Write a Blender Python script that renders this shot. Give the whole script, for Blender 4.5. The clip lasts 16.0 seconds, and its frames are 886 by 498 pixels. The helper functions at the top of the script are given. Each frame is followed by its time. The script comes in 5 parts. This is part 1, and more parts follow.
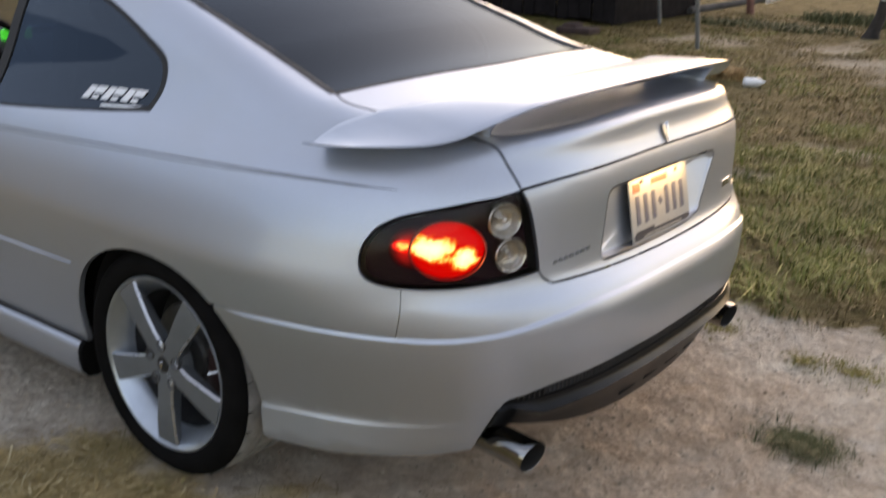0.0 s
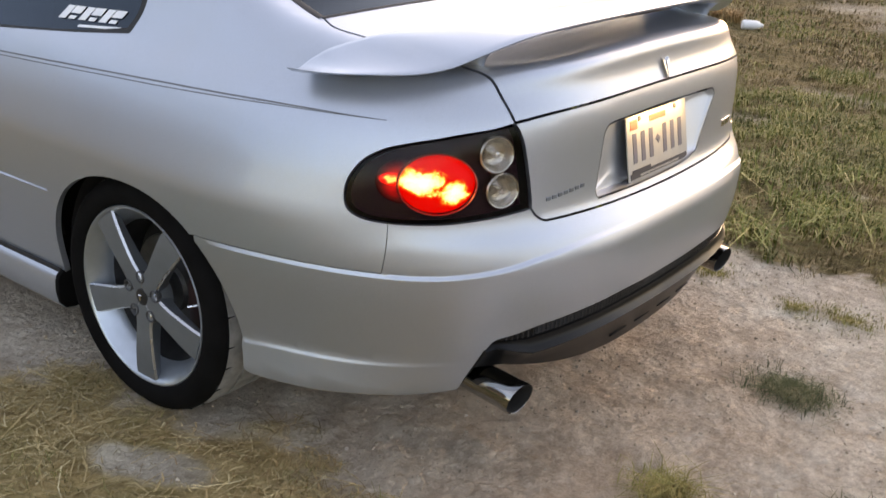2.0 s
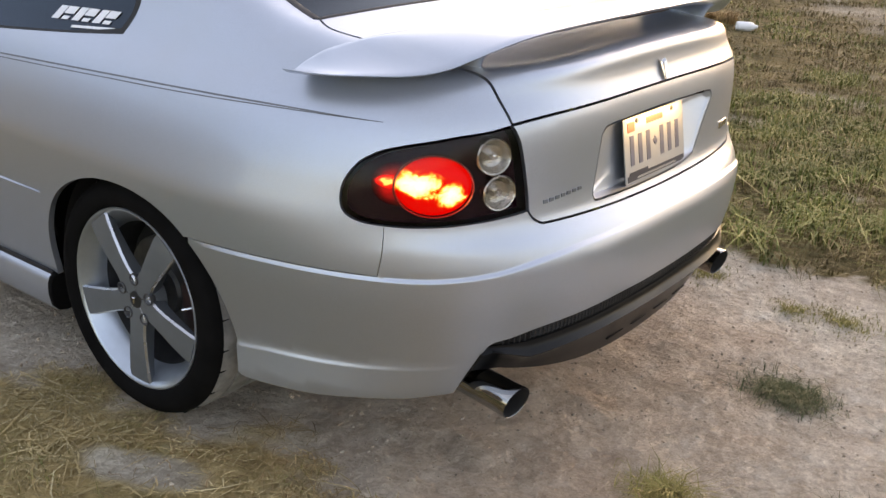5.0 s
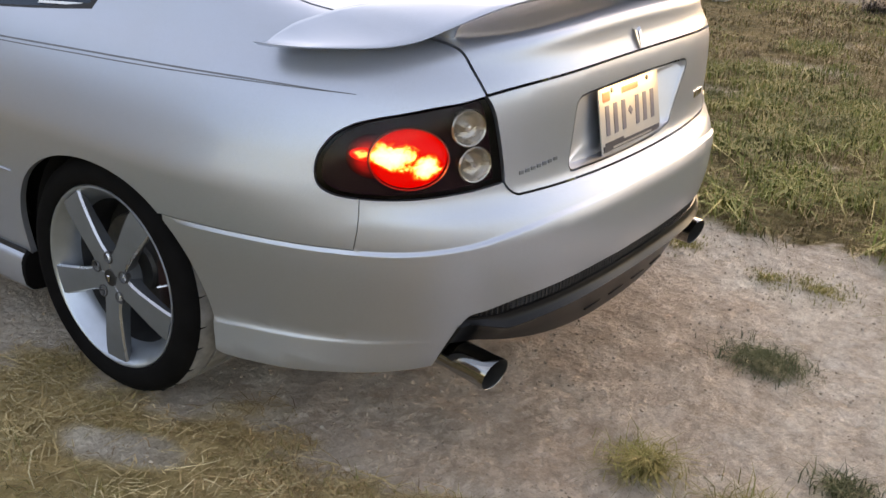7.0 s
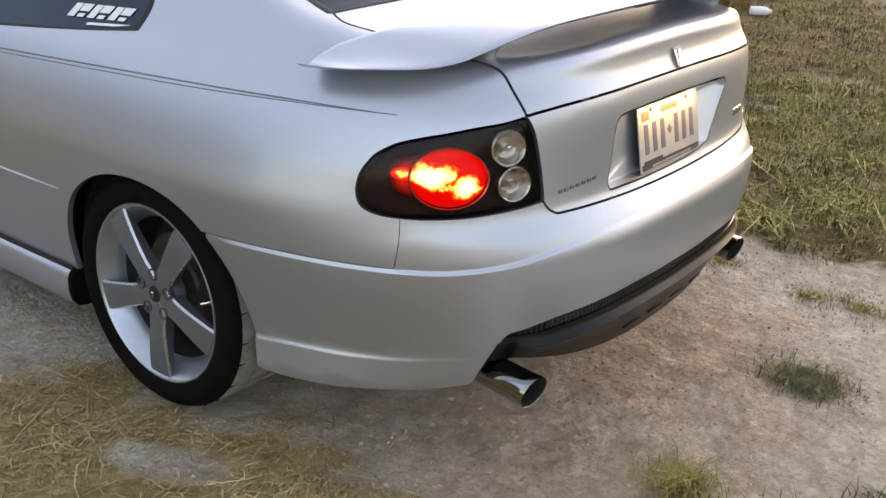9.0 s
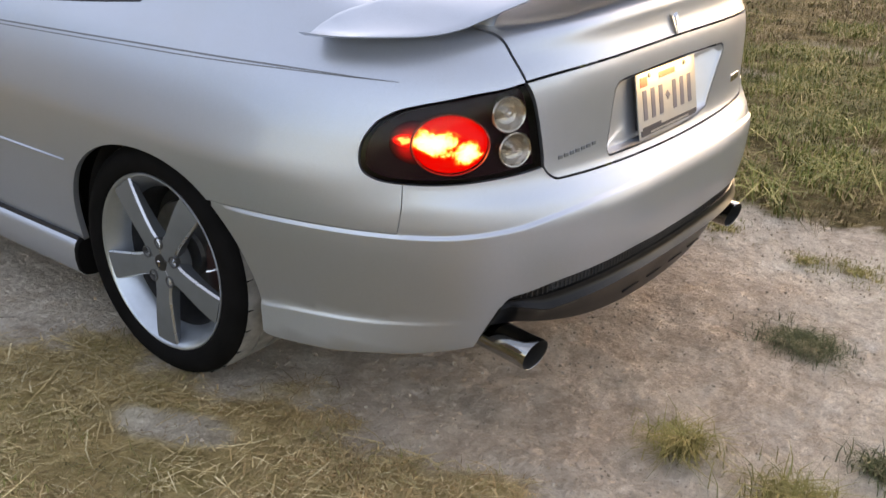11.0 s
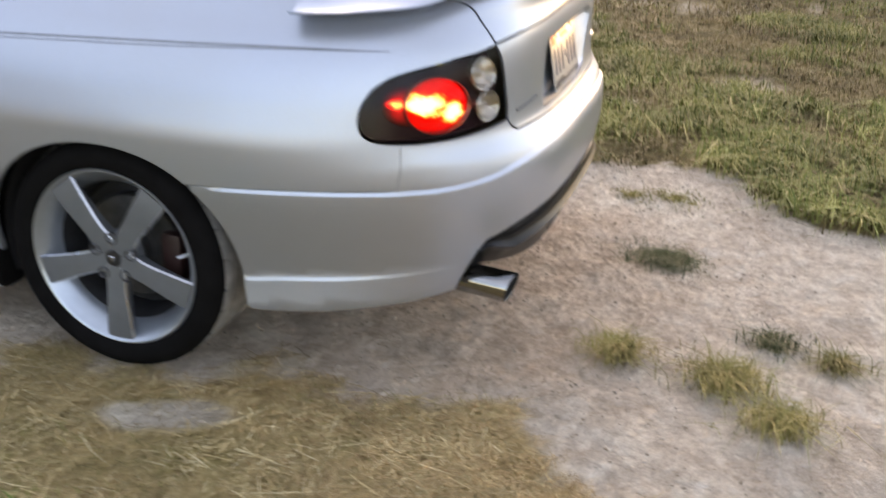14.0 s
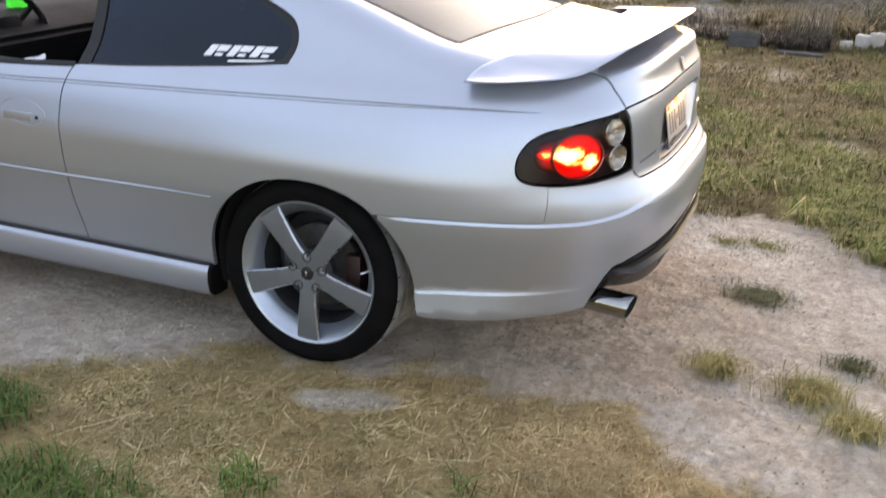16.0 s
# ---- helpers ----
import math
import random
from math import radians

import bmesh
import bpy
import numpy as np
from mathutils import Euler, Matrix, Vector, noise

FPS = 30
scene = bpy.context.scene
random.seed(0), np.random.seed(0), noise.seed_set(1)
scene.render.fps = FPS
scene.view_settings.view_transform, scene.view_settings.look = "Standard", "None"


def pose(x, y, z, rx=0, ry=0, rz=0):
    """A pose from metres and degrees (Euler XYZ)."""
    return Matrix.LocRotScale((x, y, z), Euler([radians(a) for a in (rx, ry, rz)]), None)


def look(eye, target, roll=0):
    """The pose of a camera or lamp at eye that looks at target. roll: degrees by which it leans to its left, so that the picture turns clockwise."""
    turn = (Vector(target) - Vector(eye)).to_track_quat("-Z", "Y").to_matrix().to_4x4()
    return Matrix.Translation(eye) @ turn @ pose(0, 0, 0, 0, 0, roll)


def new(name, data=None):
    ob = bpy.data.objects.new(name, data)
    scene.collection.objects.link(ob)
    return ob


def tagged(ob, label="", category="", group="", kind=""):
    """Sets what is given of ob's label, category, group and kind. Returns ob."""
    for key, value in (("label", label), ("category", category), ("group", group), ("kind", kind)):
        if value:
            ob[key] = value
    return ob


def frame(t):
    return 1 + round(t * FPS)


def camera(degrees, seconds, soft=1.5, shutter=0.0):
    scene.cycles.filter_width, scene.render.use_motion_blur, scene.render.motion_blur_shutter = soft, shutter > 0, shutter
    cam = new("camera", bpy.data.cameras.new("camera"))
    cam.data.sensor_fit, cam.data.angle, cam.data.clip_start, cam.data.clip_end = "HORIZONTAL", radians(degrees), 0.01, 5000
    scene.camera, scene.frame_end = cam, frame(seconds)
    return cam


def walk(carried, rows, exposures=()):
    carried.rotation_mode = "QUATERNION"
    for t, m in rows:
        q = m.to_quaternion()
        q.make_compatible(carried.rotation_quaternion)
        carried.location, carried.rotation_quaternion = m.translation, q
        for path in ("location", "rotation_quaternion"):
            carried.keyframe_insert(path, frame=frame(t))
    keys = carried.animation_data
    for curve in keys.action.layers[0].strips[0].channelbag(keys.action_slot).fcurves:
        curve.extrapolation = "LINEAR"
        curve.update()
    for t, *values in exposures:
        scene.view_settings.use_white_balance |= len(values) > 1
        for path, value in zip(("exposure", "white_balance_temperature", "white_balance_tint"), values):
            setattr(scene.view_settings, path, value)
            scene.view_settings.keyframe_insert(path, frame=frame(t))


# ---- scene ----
cam = camera(46.7, 16.0, shutter=0.9)
PATH = [
    (0, (2.158, -2.423, 1.521), (0.995, -0.924, 0.887), 1.4),
    (0.5, (2.154, -2.413, 1.498), (0.993, -0.95, 0.782), 2.1),
    (1, (2.138, -2.362, 1.481), (1.017, -0.881, 0.739), 2.9),
    (1.5, (2.122, -2.363, 1.485), (0.996, -0.88, 0.755), 3.0),
    (2, (2.115, -2.364, 1.482), (0.996, -0.881, 0.74), 2.9),
    (2.5, (2.113, -2.357, 1.478), (0.988, -0.893, 0.71), 2.8),
    (3, (2.11, -2.353, 1.481), (0.969, -0.892, 0.73), 2.5),
    (3.5, (2.105, -2.355, 1.48), (0.967, -0.891, 0.731), 2.8),
    (4, (2.1, -2.355, 1.479), (0.97, -0.878, 0.741), 3.1),
    (6.5, (2.102, -2.354, 1.482), (1.024, -0.85, 0.721), 2.8),
    (7, (2.104, -2.346, 1.471), (1.038, -0.845, 0.689), 2.7),
    (7.5, (2.102, -2.334, 1.478), (1.045, -0.831, 0.687), 2.6),
    (8, (2.113, -2.349, 1.487), (1.036, -0.852, 0.713), 1.7),
    (8.5, (2.112, -2.356, 1.486), (1.002, -0.879, 0.72), 1.9),
    (9, (2.103, -2.363, 1.488), (0.976, -0.896, 0.728), 2.0),
    (11.5, (2.128, -2.403, 1.485), (1.021, -0.959, 0.654), 1.4),
    (12, (2.12, -2.434, 1.478), (1.038, -0.986, 0.621), 1.5),
    (12.5, (2.028, -2.592, 1.439), (1.054, -1.071, 0.58), 1.8),
    (13, (1.939, -2.79, 1.441), (1.116, -1.145, 0.657), 5.0),
    (13.5, (1.772, -2.912, 1.361), (1.006, -1.253, 0.547), 2.9),
    (14, (1.59, -2.98, 1.465), (1.036, -1.233, 0.665), 2.0),
    (14.5, (1.543, -3.284, 1.521), (0.9, -1.547, 0.767), 2.5),
    (15, (1.551, -3.531, 1.58), (0.785, -1.846, 0.822), 2.3),
    (15.5, (1.581, -3.588, 1.585), (0.852, -1.883, 0.837), 2.1),
    (16, (1.613, -3.615, 1.604), (0.9, -1.884, 0.901), 2.0),
]
walk(cam, [(t, look(eye, target, roll)) for t, eye, target, roll in PATH], exposures=[(0.0, 1.25, 8220, 23.0), (0.6, 1.41, 8260, 23.0), (1.2, 1.55, 8280, 23.0), (9.0, 1.55, 8280, 23.0), (11.5, 1.71, 8280, 23.5), (12.5, 1.84, 8280, 24.5), (14.0, 1.84, 8080, 23.5), (15.0, 1.80, 7880, 23.0), (16.0, 1.80, 7880, 23.0)])


# ---- light ----
world = bpy.data.worlds.new("dusk")
scene.world = world
world.use_nodes = True
wn = world.node_tree.nodes
sky = wn.new("ShaderNodeTexSky")
sky.sky_type, sky.sun_disc = "NISHITA", False
sky.sun_elevation, sky.sun_rotation = radians(20), radians(-9)
sky.air_density, sky.dust_density, sky.ozone_density = 1.0, 1.3, 1.4
world.node_tree.links.new(sky.outputs[0], wn["Background"].inputs[0])
wn["Background"].inputs[1].default_value = 0.125
sun = new("sun", bpy.data.lights.new("sun", "SUN"))
sun.data.energy, sun.data.angle, sun.data.color = 0.64, radians(158), (0.72, 0.87, 1.0)
sun.matrix_world = look((.8, .6, 5.0), (0, 0, 0))


# ---- materials ----
def material(name):
    m = bpy.data.materials.new(name)
    m.use_nodes = True
    nt = m.node_tree
    return m, nt, nt.nodes, nt.links, nt.nodes["Principled BSDF"]


def noise_node(nt, scale, detail=4.0, rough=0.55, vec=None):
    n = nt.nodes.new("ShaderNodeTexNoise")
    n.inputs["Scale"].default_value, n.inputs["Detail"].default_value, n.inputs["Roughness"].default_value = scale, detail, rough
    if vec is None:
        vec = nt.nodes.new("ShaderNodeTexCoord").outputs["Object"]
    nt.links.new(vec, n.inputs["Vector"])
    return n


def ramp_node(nt, source, stops):
    r = nt.nodes.new("ShaderNodeValToRGB")
    while len(r.color_ramp.elements) < len(stops):
        r.color_ramp.elements.new(0.5)
    for e, (p, c) in zip(r.color_ramp.elements, stops):
        e.position, e.color = p, (*c, 1) if len(c) == 3 else c
    nt.links.new(source, r.inputs[0])
    return r


def bump(nt, source, bsdf, strength, distance):
    b = nt.nodes.new("ShaderNodeBump")
    b.inputs["Strength"].default_value, b.inputs["Distance"].default_value = strength, distance
    nt.links.new(source, b.inputs["Height"])
    nt.links.new(b.outputs[0], bsdf.inputs["Normal"])
    return b


def plain(name, color, rough=0.5, metal=0.0, coat=0.0, vary=0.12, scale=30.0, rough_vary=0.1, bumpy=0.0):
    m, nt, nodes, links, b = material(name)
    n = noise_node(nt, scale)
    lo = tuple(max(0, c * (1 - vary)) for c in color)
    hi = tuple(min(1, c * (1 + vary)) for c in color)
    r = ramp_node(nt, n.outputs[0], [(0.3, lo), (0.7, hi)])
    links.new(r.outputs[0], b.inputs["Base Color"])
    n2 = noise_node(nt, scale * 0.23)
    mr = nodes.new("ShaderNodeMapRange")
    mr.inputs["To Min"].default_value, mr.inputs["To Max"].default_value = max(0.02, rough - rough_vary), min(1, rough + rough_vary)
    links.new(n2.outputs[0], mr.inputs["Value"])
    links.new(mr.outputs[0], b.inputs["Roughness"])
    b.inputs["Metallic"].default_value, b.inputs["Coat Weight"].default_value = metal, coat
    b.inputs["Coat Roughness"].default_value = 0.08
    if bumpy:
        bump(nt, n.outputs[0], b, 1.0, bumpy)
    return m


def paint_silver():
    m, nt, nodes, links, b = material("silver_paint")
    flake = noise_node(nt, 900, 1.0)
    r = ramp_node(nt, flake.outputs[0], [(0.35, (0.394, 0.429, 0.486)), (0.65, (0.474, 0.516, 0.585))])
    dust = noise_node(nt, 3.0, 5.0)
    mix = nodes.new("ShaderNodeMix")
    mix.data_type = "RGBA"
    links.new(r.outputs[0], mix.inputs["A"])
    mix.inputs["B"].default_value = (0.43, 0.440, 0.450, 1)
    mr = nodes.new("ShaderNodeMapRange")
    mr.inputs["From Min"].default_value, mr.inputs["From Max"].default_value, mr.inputs["To Max"].default_value = 0.45, 0.75, 0.35
    links.new(dust.outputs[0], mr.inputs["Value"])
    links.new(mr.outputs[0], mix.inputs["Factor"])
    links.new(mix.outputs["Result"], b.inputs["Base Color"])
    b.inputs["Metallic"].default_value = 0.84
    b.inputs["Coat Weight"].default_value, b.inputs["Coat Roughness"].default_value = 0.6, 0.06
    mr2 = nodes.new("ShaderNodeMapRange")
    mr2.inputs["To Min"].default_value, mr2.inputs["To Max"].default_value = 0.38, 0.45
    links.new(dust.outputs[0], mr2.inputs["Value"])
    links.new(mr2.outputs[0], b.inputs["Roughness"])
    return m


def clear_glass(name, tint, gloss=1.0, rough=0.02, sheen=(1, 1, 1)):
    m, nt, nodes, links, b = material(name)
    nodes.remove(b)
    tr, gl, mx, fr = nodes.new("ShaderNodeBsdfTransparent"), nodes.new("ShaderNodeBsdfGlossy"), nodes.new("ShaderNodeMixShader"), nodes.new("ShaderNodeFresnel")
    tr.inputs[0].default_value = (*tint, 1)
    gl.inputs["Roughness"].default_value = rough
    gl.inputs["Color"].default_value = (*sheen, 1)
    fr.inputs[0].default_value = 1.5
    mul = nodes.new("ShaderNodeMath")
    mul.operation, mul.inputs[1].default_value = "MULTIPLY", gloss
    links.new(fr.outputs[0], mul.inputs[0])
    links.new(mul.outputs[0], mx.inputs[0])
    links.new(tr.outputs[0], mx.inputs[1])
    links.new(gl.outputs[0], mx.inputs[2])
    links.new(mx.outputs[0], nodes["Material Output"].inputs[0])
    return m


SILVER = paint_silver()
BLACK = plain("black_plastic", (0.010, 0.010, 0.011), 0.5)
SATIN = plain("satin_black_plastic", (0.0045, 0.0045, 0.005), 0.32)
SATIN.node_tree.nodes["Principled BSDF"].inputs["Specular IOR Level"].default_value = 0.2
BARREL = plain("shaded_barrel", (0.03, 0.03, 0.032), 0.6, 0.3, vary=0.25)
DARK = plain("dark_trim", (0.012, 0.012, 0.013), 0.7)
RUBBER = plain("rubber", (0.006, 0.0057, 0.0057), 0.85, vary=0.3, scale=12)
RUBBER.node_tree.nodes["Principled BSDF"].inputs["Specular IOR Level"].default_value = 0.05
TREAD = plain("dusty_tread", (0.20, 0.195, 0.185), 0.9, vary=0.3, scale=25, bumpy=0.002)
ALLOY = plain("alloy", (0.185, 0.202, 0.222), 0.42, 0.6, vary=0.08, scale=14)
CHAMFER = plain("bright_chamfer", (0.50, 0.51, 0.53), 0.28, 0.9, vary=0.05)
ALLOY_BRIGHT = plain("alloy_bright", (0.40, 0.445, 0.495), 0.32, 0.8, vary=0.06)
STEEL = plain("brake_steel", (0.10, 0.10, 0.10), 0.45, 0.8, vary=0.2)
CALIPER = plain("caliper_red", (0.02, 0.005, 0.004), 0.5)
CHROME = plain("chrome", (0.60, 0.60, 0.61), 0.08, 1.0, vary=0.04, rough_vary=0.04)
SOOT_AND_SHADE = plain("soot_and_shade", (0.012, 0.011, 0.01), 0.9)
GLASS = clear_glass("tinted_glass", (0.022, 0.042, 0.085), 1.0, sheen=(.66, .82, 1.0))
DOOR_GLASS = clear_glass("door_glass", (0.10, 0.12, 0.125), 1.0)
REAR_GLASS = clear_glass("rear_glass", (0.012, 0.017, 0.026), 0.42, sheen=(.72, .86, 1.0))
LENS = clear_glass("clear_lens", (0.92, 0.92, 0.93), 0.3)
CABIN = plain("cabin_black", (0.008, 0.008, 0.009), 0.55)
CABIN.node_tree.nodes["Principled BSDF"].inputs["Specular IOR Level"].default_value = 0.12
LEATHER = plain("seat_leather", (0.035, 0.033, 0.034), 0.5, vary=0.25)
WHITE_VINYL = plain("white_vinyl", (0.75, 0.76, 0.78), 0.5, vary=0.03)
STRIPE = plain("grey_pinstripe", (0.12, 0.126, 0.137), 0.4)


# ---- body form ----
def curve(table):
    """A smooth function through (x, y) pairs."""
    xs = np.array([a for a, b in table], float)
    ys = np.array([b for a, b in table], float)
    h = np.diff(xs)
    d = np.diff(ys) / h
    m = np.zeros(len(xs))
    m[0], m[-1] = d[0], d[-1]
    for i in range(1, len(xs) - 1):
        m[i] = 0.0 if d[i - 1] * d[i] <= 0 else (h[i - 1] + h[i]) / (h[i - 1] / d[i] + h[i] / d[i - 1])

    def f(v):
        v = np.clip(np.asarray(v, float), xs[0], xs[-1])
        i = np.clip(np.searchsorted(xs, v) - 1, 0, len(h) - 1)
        t = (v - xs[i]) / h[i]
        return ((1 + 2 * t) * (1 - t) ** 2 * ys[i] + t * (1 - t) ** 2 * h[i] * m[i]
                + t * t * (3 - 2 * t) * ys[i + 1] + t * t * (t - 1) * h[i] * m[i + 1])
    return f


# half width by height, tail and nose by height, top line by length
SIDE = curve([(0.10, .822), (0.20, .852), (0.30, .866), (0.45, .895), (0.58, .913), (0.68, .915), (0.78, .893), (0.86, .862),
              (0.93, .822), (0.98, .778), (1.04, .738), (1.2, .652), (1.33, .57), (1.45, .48)])
TAIL = curve([(0.10, .93), (0.20, .97), (0.30, 1.025), (0.42, 1.058), (0.55, 1.075), (0.60, 1.075), (0.65, 1.060), (0.685, 1.036), (0.71, 1.024), (0.80, 1.0165), (0.90, 1.0135),
              (0.93, 1.0105), (0.95, 1.0055), (0.97, .9975), (0.99, .9915), (1.01, .9890), (1.035, .9880), (1.06, .970), (1.15, .95)])
NOSE = curve([(0.10, -3.55), (0.25, -3.68), (0.5, -3.72), (0.62, -3.68), (0.75, -3.5), (1.5, -3.4)])
TOPLINE = curve([(-3.9, .60), (-3.6, .74), (-3.2, .84), (-2.6, .93), (-2.05, 1.0), (-1.75, 1.15), (-1.45, 1.31), (-1.15, 1.375), (-0.85, 1.39),
                 (-0.5, 1.355), (-0.2, 1.28), (0.1, 1.19), (0.36, 1.115), (0.46, 1.10), (0.7, 1.074), (0.86, 1.055), (0.95, 1.051), (1.0, 1.050), (1.2, 1.036)])
CORNER = curve([(0.1, 3.2), (0.6, 3.45), (0.75, 3.7), (0.93, 4.1), (1.3, 4.3)])


LEDGE = curve([(0.0, .644), (0.35, .643), (0.48, .632), (0.60, .612), (0.72, .601), (0.85, .598), (1.0, .592), (1.15, .583), (1.30, .575), (1.6, .572)])
FLARE = curve([(0.30, .325), (0.39, .332), (0.50, .347), (0.63, .357), (0.75, .365), (0.90, .375)])
FLAREOUT = curve([(0.0, 0.0), (0.30, 0.0), (0.36, .017), (0.60, .017), (0.75, .012), (0.88, .004), (0.93, 0.0), (1.0, 0.0)])


def smax(a, b, k):
    h = np.maximum(k - np.abs(a - b), 0.0) / k
    return np.maximum(a, b) + h * h * k * 0.25


def form(x, y, z):
    """Below zero inside the car's skin, above zero outside."""
    y = np.abs(y)
    w = SIDE(z)
    n = CORNER(z)
    w = w - 0.02 * np.clip((-x - 1.6) / 1.6, 0, 1) ** 2
    xr, xn = TAIL(z), NOSE(z)
    a = np.clip(x, 0, None) / xr
    b = np.clip(-1.9 - x, 0, None) / (-1.9 - xn)
    g = (a ** n + b ** 3.0 + (y / w) ** n) ** (1 / n) - 1
    side = g * 0.9
    # the bumper cover stands proud below its ledge, the sill flare below its own line
    az = np.arctan2(y, np.maximum(x, 0.05))
    led = LEDGE(az) - z
    fade = np.clip((x - 0.27) / 0.10, 0, 1)
    out = 0.005 * np.clip(led / 0.0045, 0, 1) * fade
    fl = FLARE(x) - z
    out = out + FLAREOUT(x) * (0.25 * np.clip(fl / 0.006, 0, 1) + 1.25 * np.clip(fl / 0.075, 0, 1))
    side = side - out
    crown = 0.028 * (y / 0.6) ** 2
    # the lid ends in a raised lip
    lip = 0.009 * np.clip((side + 0.075) / 0.075, 0, 1) ** 2 * np.clip((x - 0.74) / 0.1, 0, 1) * np.clip((0.63 - y) / 0.06, 0, 1)
    top = (z - TOPLINE(x) + crown - lip) * 0.95
    k = 0.085 - 0.048 * np.clip((x - 0.7) / 0.22, 0, 1)
    return smax(side, top, k)


U0, U1, ZC, RU, RP = 0.1, -2.3, 0.6, 0.9, 0.75


def rays(u, p, mode):
    u, p = np.asarray(u, float), np.asarray(p, float)
    if mode == "top":
        o = np.stack([u, p, np.full_like(u, 0.6)], -1)
        d = np.stack([0 * u, 0 * u, 0 * u + 1], -1)
    else:
        p = p / RP
        al = np.where(u > U0, u - U0, np.where(u < U1, u - U1, 0.0)) / RU
        o = np.stack([np.clip(u, U1, U0), 0 * u, 0 * u + ZC], -1)
        d = np.stack([np.sin(al) * np.cos(p), -np.cos(al) * np.cos(p), np.sin(p)], -1)
    return o, d


def param(pt, mode):
    x, y, z = pt
    if mode == "top":
        return (x, y)
    c = min(max(x, U1), U0)
    if x == c:
        return (x, RP * math.atan2(z - ZC, -y))
    return (c + RU * math.atan2(x - c, -y), RP * math.atan2(z - ZC, math.hypot(x - c, y)))


def skin(u, p, mode="wrap", fn=None):
    """Points and normals of the skin for parameters u, p."""
    fn = fn or form
    o, d = rays(u, p, mode)
    lo, hi = np.zeros(len(o)), np.full(len(o), 1.9)
    for _ in range(34):
        m = (lo + hi) / 2
        q = o + d * m[:, None]
        out = fn(q[:, 0], q[:, 1], q[:, 2]) > 0
        hi, lo = np.where(out, m, hi), np.where(out, lo, m)
    q = o + d * lo[:, None]
    e = 0.003
    g = np.stack([fn(q[:, 0] + e, q[:, 1], q[:, 2]) - fn(q[:, 0] - e, q[:, 1], q[:, 2]),
                  fn(q[:, 0], q[:, 1] + e, q[:, 2]) - fn(q[:, 0], q[:, 1] - e, q[:, 2]),
                  fn(q[:, 0], q[:, 1], q[:, 2] + e) - fn(q[:, 0], q[:, 1], q[:, 2] - e)], -1)
    g /= np.linalg.norm(g, axis=1)[:, None] + 1e-12
    return q, g


def snap(x, y, z, plan=True):
    """The skin at height z: outwards from the rear axle in plan, or straight sideways."""
    lo, hi = 0.0, 1.6
    d = math.hypot(x, y)
    for _ in range(40):
        m = (lo + hi) / 2
        px, py = (x / d * m, y / d * m) if plan else (x, math.copysign(m, y))
        if float(form(np.array([px]), np.array([py]), np.array([z]))[0]) > 0:
            hi = m
        else:
            lo = m
    return (px, py, z)


# ---- mesh helpers ----
def part(name, data, mat, parent=None, label=""):
    """One mesh object from a bmesh or mesh, under a thing or a part."""
    if isinstance(data, bmesh.types.BMesh):
        me = bpy.data.meshes.new(name)
        data.to_mesh(me)
        data.free()
    else:
        me = data
    me.materials.clear()
    for m in (mat if isinstance(mat, (list, tuple)) else [mat]):
        me.materials.append(m)
    ob = new(name, me)
    if parent is not None:
        ob.parent = parent
    if label:
        tagged(ob, label)
    return ob


def smooth(me, angle=None):
    me.polygons.foreach_set("use_smooth", [True] * len(me.polygons))
    if angle:
        me.set_sharp_from_angle(angle=radians(angle))
    return me


def to_mesh(name, bm, angle=40):
    bmesh.ops.recalc_face_normals(bm, faces=bm.faces)
    me = bpy.data.meshes.new(name)
    bm.to_mesh(me)
    bm.free()
    return smooth(me, angle)


def run(points, step=0.014, smooth_line=True):
    """Points along a line through the given ones, about step apart."""
    p = np.array(points, float)
    if len(p) < 3 or not smooth_line:
        out = []
        for a, b in zip(p[:-1], p[1:]):
            n = max(1, int(round(np.linalg.norm(b - a) / step)))
            out += [a + (b - a) * i / n for i in range(n)]
        return out + [p[-1]]
    q = np.vstack([2 * p[0] - p[1], p, 2 * p[-1] - p[-2]])
    out = []
    for i in range(1, len(q) - 2):
        a, b, c, d = q[i - 1:i + 3]
        n = max(1, int(round(np.linalg.norm(c - b) / step)))
        for t in np.arange(n) / n:
            out.append(0.5 * (2 * b + (c - a) * t + (2 * a - 5 * b + 4 * c - d) * t * t + (3 * b - a - 3 * c + d) * t ** 3))
    return out + [p[-1]]


def outline(*runs, step=0.009):
    """A closed line of runs that follow one another; each run is smooth, their joints are corners."""
    out = []
    for r in runs:
        out += run(r, step)[:-1]
    return out


def inside(pts, poly):
    x, y = pts[:, 0], pts[:, 1]
    hit = np.zeros(len(pts), bool)
    a, b = poly, np.roll(poly, -1, 0)
    for (x0, y0), (x1, y1) in zip(a, b):
        if y0 != y1:
            hit ^= ((y0 > y) != (y1 > y)) & (x < (x1 - x0) * (y - y0) / (y1 - y0) + x0)
    return hit


def shrink(poly, g):
    area = 0.5 * np.sum(poly[:, 0] * np.roll(poly[:, 1], -1) - np.roll(poly[:, 0], -1) * poly[:, 1])
    d = np.roll(poly, -1, 0) - np.roll(poly, 1, 0)
    d /= np.linalg.norm(d, axis=1)[:, None] + 1e-9
    n = np.stack([-d[:, 1], d[:, 0]], 1) * (1 if area > 0 else -1)
    return poly + n * g


from mathutils.geometry import delaunay_2d_cdt


